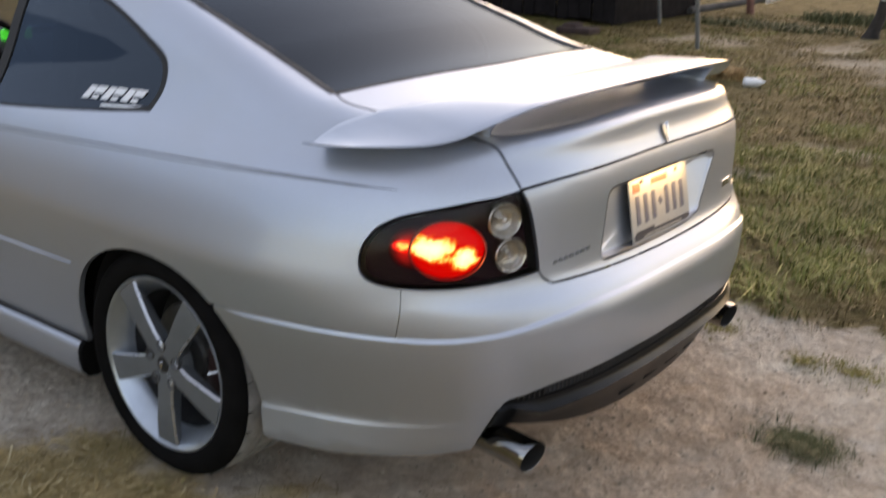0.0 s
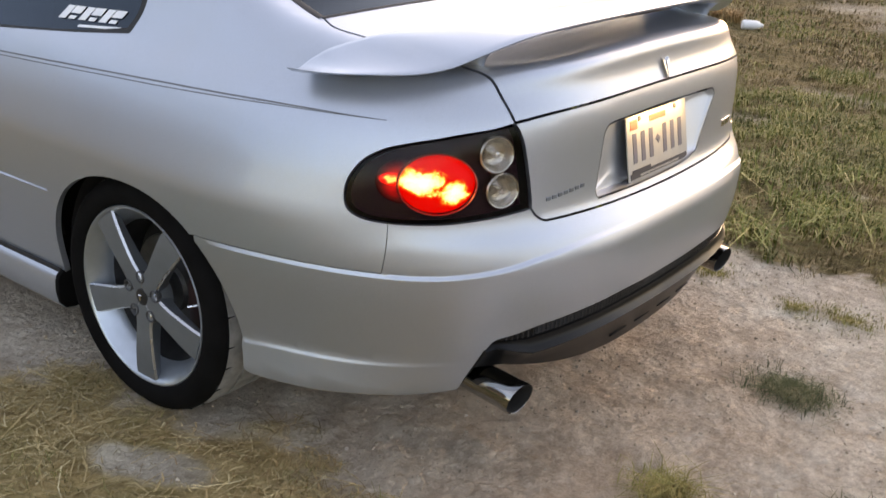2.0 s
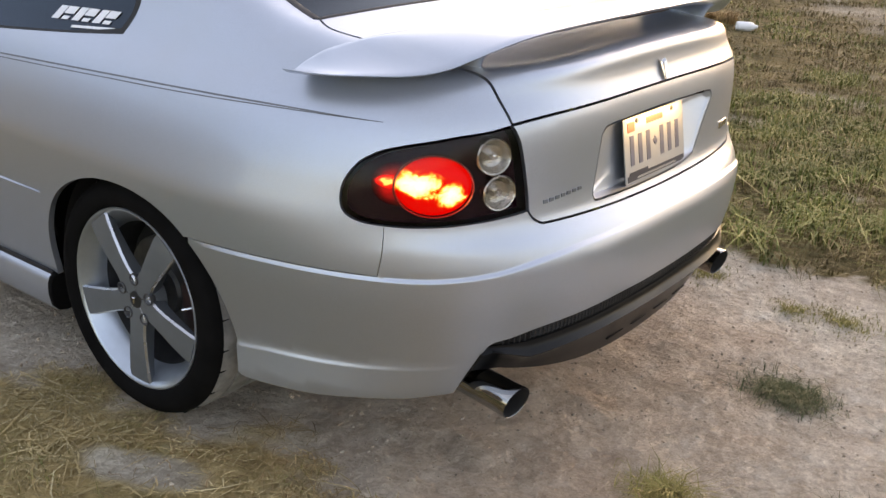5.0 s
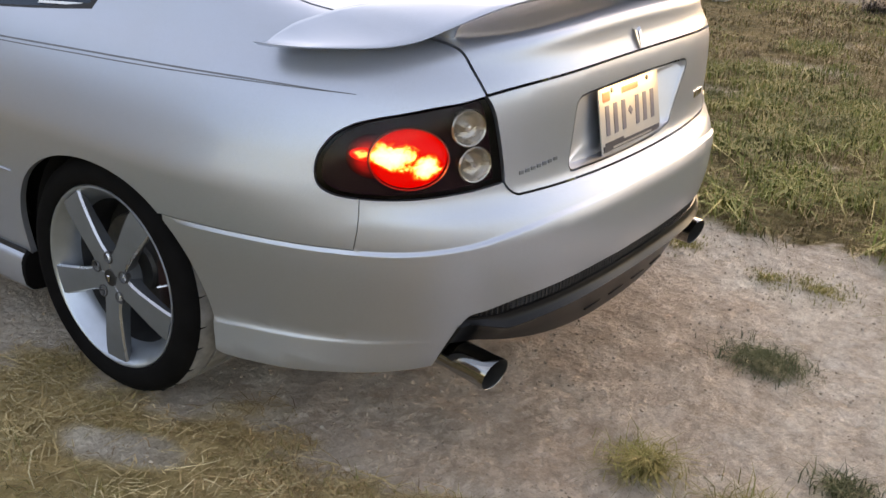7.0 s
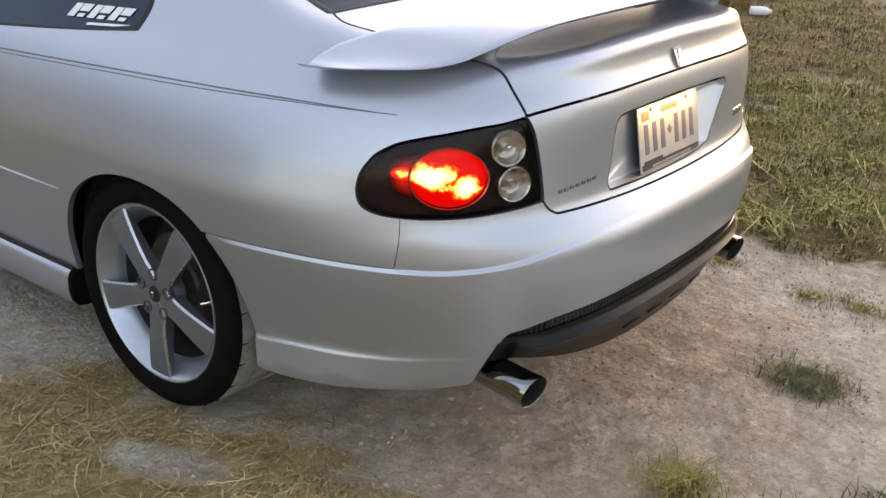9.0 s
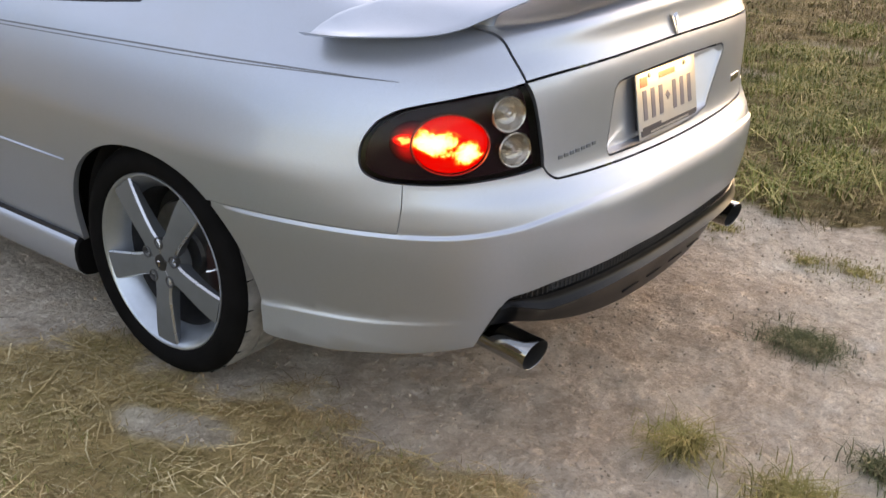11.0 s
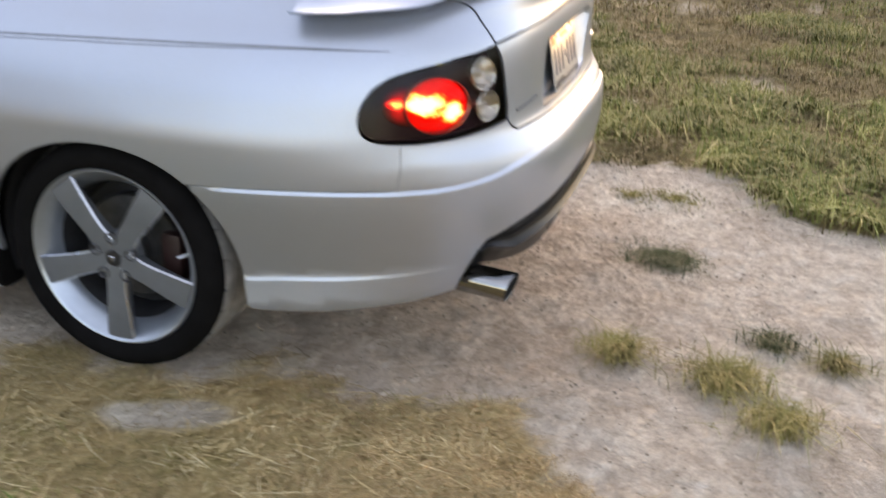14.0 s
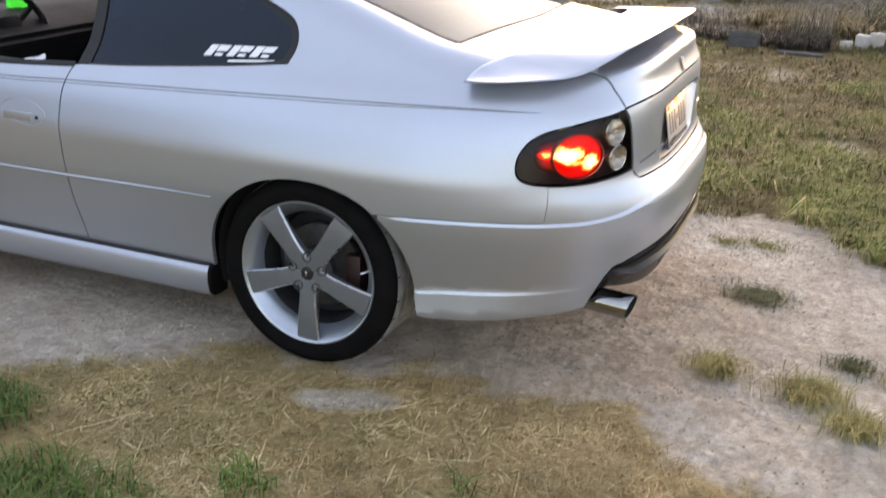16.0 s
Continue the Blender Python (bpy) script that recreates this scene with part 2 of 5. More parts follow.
def panel(name, line, mode="wrap", gap=0.002, grid=0.022, lip=0.018, holes=(), ridges=(), sink=0.0, mirror=False, fn=None):
    """A sheet of the skin inside a closed line of points near it, with its edge turned inwards by lip."""
    polys = [shrink(np.array([param(p, mode) for p in line]), gap)]
    polys += [shrink(np.array([param(p, mode) for p in h]), -gap) for h in holes]
    pts, edges = [], []
    for poly in polys:
        o = len(pts)
        pts += list(poly)
        edges += [(o + i, o + (i + 1) % len(poly)) for i in range(len(poly))]
    nb = len(pts)
    for r in ridges:
        rp = np.array([param(p, mode) for p in run(r)])
        keep = inside(rp, polys[0])
        for h in polys[1:]:
            keep &= ~inside(rp, h)
        dist = np.min(np.linalg.norm(rp[:, None] - np.array(pts[:nb])[None], axis=2), 1)
        keep &= dist > 0.004
        o, last = len(pts), None
        for q, k in zip(rp, keep):
            if k:
                pts.append(q)
                if last is not None:
                    edges.append((last, len(pts) - 1))
                last = len(pts) - 1
            else:
                last = None
    base = np.array(pts)
    lo, hi = polys[0].min(0), polys[0].max(0)
    gx, gy = np.meshgrid(np.arange(lo[0], hi[0], grid), np.arange(lo[1], hi[1], grid * 0.9))
    g = np.stack([gx.ravel(), gy.ravel()], 1)
    g[:, 0] += (np.round((g[:, 1] - lo[1]) / (grid * 0.9)).astype(int) % 2) * grid * 0.5
    keep = inside(g, polys[0])
    for h in polys[1:]:
        keep &= ~inside(g, h)
    g = g[keep]
    near = np.full(len(g), 9.0)
    for i in range(0, len(base), 200):
        near = np.minimum(near, np.min(np.linalg.norm(g[:, None] - base[None, i:i + 200], axis=2), 1))
    g = g[near > grid * 0.42]
    allp = np.vstack([base, g])
    v2, _, f2, _, _, _ = delaunay_2d_cdt([Vector(p) for p in allp], edges, [], 0, 1e-6)
    v2 = np.array([tuple(v) for v in v2])
    tri = np.array([f for f in f2 if len(f) == 3])
    c = v2[tri].mean(1)
    keep = inside(c, polys[0])
    for h in polys[1:]:
        keep &= ~inside(c, h)
    tri = tri[keep]
    q, nrm = skin(v2[:, 0], v2[:, 1], mode, fn)
    q = q - nrm * sink
    fnrm = np.cross(q[tri[:, 1]] - q[tri[:, 0]], q[tri[:, 2]] - q[tri[:, 0]])
    flip = np.sum(fnrm * nrm[tri].mean(1), 1) < 0
    tri[flip] = tri[flip][:, ::-1]
    # turned edge
    count = {}
    for t in tri:
        for a, b in ((t[0], t[1]), (t[1], t[2]), (t[2], t[0])):
            count[(a, b)] = 1
    rim = [e for e in count if (e[1], e[0]) not in count]
    verts, norms, faces = list(q), list(nrm), [tuple(t) for t in tri]
    ids = sorted({i for e in rim for i in e})
    side = {i: np.zeros(3) for i in ids}
    for a, b in rim:
        out = np.cross(q[b] - q[a], nrm[a])
        out = out / (np.linalg.norm(out) + 1e-9)
        side[a] += out
        side[b] += out
    top, low = {}, {}
    for i in ids:
        s = side[i] / (np.linalg.norm(side[i]) + 1e-9)
        top[i] = len(verts)
        verts.append(q[i])
        norms.append(s)
        low[i] = len(verts)
        verts.append(q[i] - nrm[i] * lip)
        norms.append(s)
    for a, b in rim:
        faces.append((top[b], top[a], low[a], low[b]))
    verts, norms = np.array(verts), np.array(norms)
    if mirror:
        verts[:, 1] *= -1
        norms[:, 1] *= -1
        faces = [f[::-1] for f in faces]
    me = bpy.data.meshes.new(name)
    me.from_pydata(verts.tolist(), [], [tuple(int(i) for i in f) for f in faces])
    smooth(me)
    me.normals_split_custom_set_from_vertices(norms.tolist())
    return me


def on_skin(pts, mode="wrap", lift=0.0):
    pr = np.array([param(p, mode) for p in pts])
    q, n = skin(pr[:, 0], pr[:, 1], mode)
    return q + n * lift, n


def ribbon(name, pts, widths, lift=0.001, thick=0.0012, mode="wrap"):
    """A thin raised band that follows the skin along pts."""
    q, n = on_skin(run(pts, 0.02), mode)
    w = np.interp(np.linspace(0, 1, len(q)), np.linspace(0, 1, len(widths)), widths)
    t = np.gradient(q, axis=0)
    t /= np.linalg.norm(t, axis=1)[:, None]
    s = np.cross(t, n)
    bm = bmesh.new()
    rows = []
    for i in range(len(q)):
        rows.append([bm.verts.new(q[i] + s[i] * w[i] * a + n[i] * b) for a, b in ((-.5, -.001), (-.5, lift * .6), (-.2, lift + thick), (.2, lift + thick), (.5, lift * .6), (.5, -.001))])
    for a, b in zip(rows, rows[1:]):
        for k in range(5):
            bm.faces.new((a[k], a[k + 1], b[k + 1], b[k]))
    return to_mesh(name, bm, 50)


def loft(bm, rings, closed=True, cap0=True, cap1=True):
    vs = [[bm.verts.new(p) for p in r] for r in rings]
    n = len(rings[0])
    for a, b in zip(vs, vs[1:]):
        for i in range(n if closed else n - 1):
            j = (i + 1) % n
            bm.faces.new((a[i], a[j], b[j], b[i]))
    if cap0:
        bm.faces.new(vs[0][::-1])
    if cap1:
        bm.faces.new(vs[-1])
    return vs


def lathe(profile, axis_m, seg=48, closed_profile=False):
    """A body turned about the local y axis from (radius, y) pairs; axis_m places it."""
    bm = bmesh.new()
    rings = []
    for k in range(seg):
        a = 2 * math.pi * k / seg
        rings.append([bm.verts.new(axis_m @ Vector((r * math.cos(a), y, r * math.sin(a)))) for r, y in profile])
    m = len(profile)
    for k in range(seg):
        a, b = rings[k], rings[(k + 1) % seg]
        for i in range(m if closed_profile else m - 1):
            j = (i + 1) % m
            bm.faces.new((a[i], a[j], b[j], b[i]))
    return bm


def box(bm, center, size, bevel=0.0, m=None):
    r = bmesh.ops.create_cube(bm, size=1, matrix=(m or Matrix()) @ Matrix.Translation(center) @ Matrix.Diagonal((*size, 1)))
    if bevel:
        ed = list({e for v in r["verts"] for e in v.link_edges})
        bmesh.ops.bevel(bm, geom=ed, offset=bevel, segments=2, affect="EDGES", profile=0.6)
    return bm


def tube(bm, pts, rad, seg=8):
    pts = [Vector(p) for p in pts]
    rings = []
    up = Vector((0, 0, 1))
    for i, p in enumerate(pts):
        t = (pts[min(i + 1, len(pts) - 1)] - pts[max(i - 1, 0)]).normalized()
        a = t.cross(up if abs(t.z) < 0.95 else Vector((1, 0, 0))).normalized()
        b = t.cross(a)
        r = rad[i] if isinstance(rad, (list, tuple)) else rad
        rings.append([p + a * r * math.cos(2 * math.pi * k / seg) + b * r * math.sin(2 * math.pi * k / seg) for k in range(seg)])
    loft(bm, rings)
    return bm


# ---- car ----
car = tagged(new("car"), "silver two-door coupe parked on a dirt track beside dry grass", "car")
BODY_LABEL = "silver metallic painted panel"


rev = lambda a: a[::-1]
mir = lambda a: [(x, -y, z) for x, y, z in a]


def arch(x0, a0, a1, r=0.381, z0=0.300, n=60):
    out = []
    for i in range(n + 1):
        a = radians(a0 + (a1 - a0) * i / n)
        rr = r * (1 - 0.084 * max(0, math.sin(a)) ** 4)
        out.append((x0 + rr * math.cos(a), -0.905, z0 + rr * math.sin(a)))
    return out


LAMP_TOP = [(.952, -.588, .930), (.925, -.635, .919), (.889, -.684, .911), (.847, -.724, .899), (.801, -.760, .887), (.760, -.783, .873), (.739, -.795, .861),
            (.719, -.808, .846), (.704, -.818, .826), (.693, -.826, .805), (.687, -.830, .783), (.686, -.832, .762), (.691, -.832, .743), (.703, -.830, .730), (.721, -.824, .722),
            (.745, -.815, .717), (.780, -.795, .714)]
LAMP_BOT = [(.780, -.795, .714), (.816, -.768, .713), (.853, -.738, .714), (.886, -.701, .716), (.917, -.662, .720), (.943, -.616, .724), (.963, -.570, .729), (.975, -.541, .733)]
LID_SIDE = [(.952, -.588, .930), (.962, -.574, .898), (.968, -.565, .861), (.972, -.553, .808), (.974, -.543, .760), (.975, -.541, .733)]
LID_FOOT = [(.975, -.541, .733), (.980, -.530, .716), (.992, -.518, .704), (1.006, -.507, .699)]
LID_SILL = [(1.006, -.507, .699), (1.03, -.40, .697), (1.05, -.2, .692), (1.06, 0, .690), (1.05, .2, .692), (1.03, .40, .697), (1.006, .507, .699)]
LID_DECK = [(.405, -.612, 1.08), (.47, -.637, 1.067), (.56, -.635, 1.06), (.7, -.622, 1.045), (.82, -.604, 1.03), (.885, -.600, 1.02), (.918, -.597, .985), (.952, -.588, .930)]
LID_LINE = [(.952, -.588, .930), (.979, -.505, .940), (1.008, -.315, .948), (1.014, 0, .952), (1.008, .315, .948), (.979, .505, .940), (.952, .588, .930)]
GLASS_FOOT = [(.405, -.612, 1.08), (.43, -.42, 1.09), (.463, -.10, 1.10), (.463, .10, 1.10), (.43, .42, 1.09), (.405, .612, 1.08)]
GLASS_SIDE = [(.405, -.612, 1.08), (.27, -.583, 1.11), (.14, -.574, 1.153), (0, -.563, 1.197), (-.18, -.551, 1.25), (-.34, -.54, 1.295), (-.47, -.53, 1.325)]
LEDGE_LINE = [snap(math.cos(a), -math.sin(a), float(LEDGE(a)) + .0025) for a in np.linspace(1.280, .806, 10)]
WINDOW = [(-.118, -.774, .985), (-.103, -.742, 1.035), (-.112, -.712, 1.082), (-.150, -.690, 1.124), (-.255, -.668, 1.168), (-.372, -.645, 1.211), (-.479, -.624, 1.243), (-.62, -.60, 1.272)]
BELT = [(-.118, -.774, .985), (-.341, -.794, .959), (-.664, -.820, .930), (-.935, -.834, .912)]
DOOR_GAP = [(-.935, -.834, .912), (-.954, -.855, .871), (-.964, -.880, .815), (-.962, -.907, .731), (-.958, -.914, .652), (-.951, -.911, .549), (-.943, -.897, .442), (-.928, -.879, .343), (-.916, -.868, .268)]

rear_arch = arch(0.008, 0, 180)
QUARTER = outline(
    [p for p in rear_arch if 47 <= math.degrees(math.atan2(p[2] - .3, p[0] - .008)) <= 180],
    [rear_arch[-1], (-.372, -.868, .272)],
    [(-.372, -.868, .272), (-.65, -.868, .270), (-.916, -.868, .268)],
    rev(DOOR_GAP), rev(BELT), WINDOW,
    [(-.62, -.60, 1.272), (-.47, -.53, 1.325)], rev(GLASS_SIDE), LID_DECK, LAMP_TOP,
    [(.780, -.795, .714), (.786, -.806, .66), LEDGE_LINE[-1]], rev(LEDGE_LINE),
    [LEDGE_LINE[0], next(p for p in rear_arch if math.degrees(math.atan2(p[2] - .3, p[0] - .008)) >= 47)])
for m in (False, True):
    part("quarter_panel", panel("quarter_panel", QUARTER, mirror=m, gap=0.0009), SILVER, car, BODY_LABEL)

# bumper cover: both sides in one moulding
low_arch = [p for p in rear_arch if math.degrees(math.atan2(p[2] - .3, p[0] - .008)) < 46.5]
low_arch = [(.008 + (x - .008) * (1 + .03 * (1 - i / len(low_arch))), y, .3 + (z - .3) * (1 + .03 * (1 - i / len(low_arch)))) for i, (x, y, z) in enumerate(low_arch)]
HALF_TOP = LEDGE_LINE + [(.786, -.806, .66), (.780, -.795, .714)]
BUMPER_LOW = [(.393, -.857, .262), (.411, -.844, .258), (.529, -.823, .266), (.676, -.782, .279), (.797, -.719, .286), (.885, -.654, .292)]
BLACK_EDGE = [(.885, -.654, .292), (.933, -.645, .362), (.957, -.640, .403), (.975, -.630, .427), (1.003, -.600, .434), (1.05, -.53, .449), (1.095, -.415, .455), (1.125, -.25, .457), (1.13, -.1, .453), (1.13, .1, .453),
              (1.125, .25, .457), (1.095, .415, .455), (1.05, .53, .449), (1.003, .600, .434), (.975, .630, .427), (.957, .640, .403), (.933, .645, .362), (.885, .654, .292)]
BUMPER = outline(
    rev(low_arch), [low_arch[0], (.393, -.857, .262)], BUMPER_LOW, BLACK_EDGE, mir(rev(BUMPER_LOW)), [(.393, .857, .262), mir(low_arch)[0]], mir(low_arch),
    [mir(low_arch)[-1], mir(LEDGE_LINE)[0]], mir(LEDGE_LINE), mir([LEDGE_LINE[-1], (.786, -.806, .66), (.780, -.795, .714)]), mir(LAMP_BOT), mir(LID_FOOT), rev(LID_SILL), rev(LID_FOOT), rev(LAMP_BOT),
    [(.780, -.795, .714), (.786, -.806, .66), LEDGE_LINE[-1]], rev(LEDGE_LINE), [LEDGE_LINE[0], low_arch[-1]])


def ledge_ridge(drop):
    return [snap(math.cos(a), math.sin(a), float(LEDGE(abs(a))) - drop) for a in np.linspace(-1.23, 1.23, 60)]


def flare_ridge(drop, sgn):
    return [snap(x, -sgn, float(FLARE(x)) - drop, False) for x in np.linspace(.36, .9, 20)]


bumper = part("rear_bumper", panel("rear_bumper", BUMPER, grid=0.02, gap=0.0007,
              ridges=[ledge_ridge(d) for d in (-.004, -.0005, 0.002, 0.0045, 0.009)] + [flare_ridge(d, s) for d in (-.001, .006, .014, .03) for s in (1, -1)]), SILVER, car, BODY_LABEL)

# trunk lid
LOWER = outline(LID_SIDE, LID_FOOT, LID_SILL, mir(rev(LID_FOOT)), mir(rev(LID_SIDE)), rev([(x, y, z + .0024) for x, y, z in LID_LINE]))
REC_OUT = outline([(1.012, -.300, .868), (1.012, -.285, .882), (1.012, -.25, .886)], [(1.012, -.25, .886), (1.012, 0, .890), (1.012, .25, .886)], [(1.012, .25, .886), (1.012, .285, .882), (1.012, .297, .868)],
                  [(1.012, .297, .868), (1.02, .215, .742), (1.02, .195, .728)], [(1.02, .195, .728), (1.03, .12, .716), (1.03, 0, .712), (1.03, -.15, .712), (1.03, -.29, .716)],
                  [(1.03, -.29, .716), (1.03, -.318, .719), (1.02, -.322, .735)], [(1.02, -.322, .735), (1.012, -.300, .868)])
trunk = part("trunk_lid", panel("trunk_lid", LOWER, holes=[REC_OUT], grid=0.02, lip=0.02, gap=0.0035), SILVER, car, BODY_LABEL)


def lip_line(steep):
    """The line along the lid's lip where the skin has a given steepness."""
    xs = np.linspace(.80, 1.0, 161)
    out = []
    for y in np.linspace(-.56, .56, 41):
        lo, hi = np.full(161, .80), np.full(161, 1.15)
        for _ in range(30):
            m = (lo + hi) / 2
            o = form(xs, np.full(161, y), m) > 0
            hi, lo = np.where(o, m, hi), np.where(o, lo, m)
        i = int(np.argmax(np.where(lo > .81, lo + steep * xs, -9)))
        out.append((float(xs[i]), float(y), float(lo[i])))
    return out


UPPER = outline(GLASS_FOOT[:1] + GLASS_FOOT[1:], mir(LID_DECK), rev([(x, y, z - .0024) for x, y, z in LID_LINE]), rev(LID_DECK))
part("trunk_lid_top", panel("trunk_lid_top", UPPER, grid=0.007, gap=0.0045, ridges=[lip_line(c) for c in (.2, .5, 1.0, 2.0)]), SILVER, car, BODY_LABEL)


def recess():
    """The hollow for the plate: sloping walls and a flat back."""
    rim, n = on_skin(REC_OUT)
    c = rim.mean(0)
    bm = bmesh.new()
    rings = []
    for f, dx in ((1.0, -.001), (.985, -.005), (.94, -.015), (.90, -.022), (.87, -.024), (.6, -.024), (.25, -.024)):
        rr = []
        for p in rim:
            y = c[1] + (p[1] - c[1]) * (1 - .5 * (1 - f) if f > .8 else f)
            z = c[2] + (p[2] - c[2]) * (f if p[2] > c[2] or f < .8 else 1.015 - .015 * f)
            x = p[0] + dx if dx > -.021 else 0.4 * (p[0] + dx) + 0.6 * (.967 - (z - .8) * 0.2)
            edge = .215 + (z - .742) * .65
            k = 1 - .97 * min(1.0, max(0.0, (y - edge + .12) / .12))
            rr.append((p[0] + (x - p[0]) * k, y, z))
        rings.append(rr)
    loft(bm, rings, cap0=False, cap1=True)
    return to_mesh("plate_recess", bm, 60)


part("plate_recess", recess(), SILVER, trunk)


# rear glass, roof, side glass, pillars
def top_panel(name, line, mat, sink=0.0, lip=0.01, gap=0.003, grid=0.03, label=""):
    return part(name, panel(name, line, "top", gap, grid, lip, sink=sink), mat, car, label)


ROOF_BACK = [(-.47, -.53, 1.3), (-.50, -.3, 1.3), (-.51, 0, 1.3), (-.50, .3, 1.3), (-.47, .53, 1.3)]
top_panel("rear_window", outline(rev(GLASS_SIDE), GLASS_FOOT, mir(GLASS_SIDE), rev(ROOF_BACK)), REAR_GLASS, sink=0.006, gap=0.012, label="dark tinted rear window")
ROOF_FRONT = [(-1.52, -.55, 1.25), (-1.60, 0, 1.25), (-1.52, .55, 1.25)]
ROOF_SIDE = [(-.47, -.53, 1.3), (-.62, -.575, 1.3), (-.9, -.585, 1.3), (-1.2, -.58, 1.3), (-1.52, -.55, 1.25)]
top_panel("roof", outline(rev(ROOF_BACK), ROOF_SIDE, ROOF_FRONT, mir(rev(ROOF_SIDE))), SILVER, label=BODY_LABEL)
SHIELD_FOOT = [(-2.08, -.66, 1), (-2.20, -.35, 1), (-2.24, 0, 1), (-2.20, .35, 1), (-2.08, .66, 1)]
SHIELD_SIDE = [(-1.52, -.55, 1.25), (-1.8, -.61, 1.1), (-2.08, -.66, 1)]
top_panel("windshield", outline(SHIELD_SIDE, SHIELD_FOOT, mir(rev(SHIELD_SIDE)), rev(ROOF_FRONT)), LENS, sink=0.006, gap=0.01)
for s in (False, True):
    part("window_seal", ribbon("window_seal", mir(GLASS_SIDE) if s else GLASS_SIDE, [.022, .024], 0.001, mode="top"), DARK, car)
part("window_seal", ribbon("window_seal", GLASS_FOOT, [.014, .014], 0.001, mode="top"), DARK, car)

HEADER = [(-.62, -.60, 1.272), (-.9, -.605, 1.28), (-1.2, -.60, 1.275), (-1.45, -.595, 1.255)]
APILLAR = [(-1.45, -.595, 1.255), (-1.7, -.66, 1.12), (-1.95, -.74, .97), (-2.02, -.80, .885)]
DOOR_BELT = [(-2.02, -.85, .885), (-1.6, -.847, .886), (-1.268, -.845, .893), (-.935, -.834, .912)]
BPILLAR = [(-.935, -.834, .912), (-.93, -.76, 1.0), (-.945, -.69, 1.13), (-.96, -.61, 1.275)]
BPILLAR2 = [(-.885, -.83, .917), (-.885, -.76, 1.0), (-.90, -.69, 1.13), (-.915, -.61, 1.275)]
HEADER_A = [(-.62, -.60, 1.272), (-.77, -.603, 1.277), (-.915, -.605, 1.28)]
for s in (False, True):
    # roof rail and windscreen pillar
    rail = outline([(-.47, -.53, 1.325), (-.62, -.575, 1.33), (-.9, -.585, 1.34), (-1.2, -.58, 1.33), (-1.52, -.55, 1.29)], [(-1.52, -.55, 1.29), (-1.8, -.61, 1.12), (-2.08, -.66, 1.0)],
                   [(-2.08, -.66, 1.0), (-2.02, -.80, .885)], rev(APILLAR), rev(HEADER), [(-.62, -.60, 1.272), (-.47, -.53, 1.325)])
    part("roof_rail", panel("roof_rail", rail, mirror=s, grid=0.03, gap=0.001), SILVER, car)
    qw = outline(rev(BELT)[0:1] + rev(BELT)[1:], WINDOW, HEADER_A, rev(BPILLAR2), [(-.885, -.83, .917), (-.935, -.834, .912)])
    quarter_glass = part("quarter_window", panel("quarter_window", qw, mirror=s, sink=0.016, gap=0.006, grid=0.03), GLASS, car, "tinted rear side window in a black surround")
    # black surround of the side glass
    part("window_surround", panel("window_surround", outline(BELT, [(-.935, -.834, .912), (-.935, -.825, .922)],
         [(-.935, -.825, .922), (-.664, -.812, .942), (-.341, -.786, .971), (-.150, -.762, .998)], [(-.150, -.762, .998), (-.136, -.738, 1.035), (-.145, -.712, 1.074), (-.178, -.690, 1.11), (-.275, -.668, 1.152), (-.385, -.645, 1.195), (-.49, -.624, 1.226), (-.62, -.60, 1.256)],
         [(-.62, -.60, 1.256), (-.62, -.60, 1.272)], rev(WINDOW)), mirror=s, sink=0.010, gap=0.001, grid=0.03, lip=.02), DARK, car, "black window surround")
    part("door_pillar", panel("door_pillar", outline(BPILLAR, [(-.96, -.61, 1.275), (-.915, -.605, 1.28)], rev(BPILLAR2), [(-.885, -.83, .917), (-.935, -.834, .912)]), mirror=s, sink=0.012, gap=0.0, grid=0.03), DARK, car)
    # door: skin, handle, open window channel
    door = part("door", panel("door", outline(DOOR_GAP, [(-.916, -.868, .268), (-1.4, -.867, .252), (-1.95, -.86, .25)], [(-1.95, -.86, .25), (-2.06, -.90, .5), (-2.05, -.90, .7), (-2.02, -.85, .885)], DOOR_BELT), mirror=s, gap=0.0038), SILVER, car, BODY_LABEL)
    if s:
        part("door_window", panel("door_window", outline(rev(DOOR_BELT), [(-2.02, -.85, .885), (-1.95, -.74, .97)], rev(APILLAR[:3])[0:1] + rev(APILLAR[:3])[1:], rev(HEADER)[0:3], [(-.9, -.605, 1.28), (-.96, -.61, 1.275)], rev(BPILLAR)), mirror=s, sink=0.014, gap=0.004, grid=0.03), DOOR_GLASS, door, "closed tinted door window")
    part("window_channel", ribbon("window_channel", mir(DOOR_BELT) if s else DOOR_BELT, [.02, .02], 0.002), DARK, door)
    # front fender with its arch, hood line and nose
    fa = arch(-2.789, 0, 180)
    fender = outline([(-2.02, -.80, .885), (-2.05, -.90, .7), (-2.06, -.90, .5), (-1.95, -.86, .25)], [(-1.95, -.86, .25), (-2.40, -.86, .25)], fa, [fa[-1], (-3.19, -.84, .45)],
                     [(-3.19, -.84, .45), (-3.3, -.80, .62), (-3.35, -.70, .72)], [(-3.35, -.70, .72), (-2.9, -.72, .84), (-2.4, -.70, .93), (-2.08, -.66, 1.0)], [(-2.08, -.66, 1.0), (-2.02, -.80, .885)])
    part("front_fender", panel("front_fender", fender, mirror=s, grid=0.03), SILVER, car, BODY_LABEL)
    # sill
    sy = 1 if s else -1
    bm = bmesh.new()
    rings = []
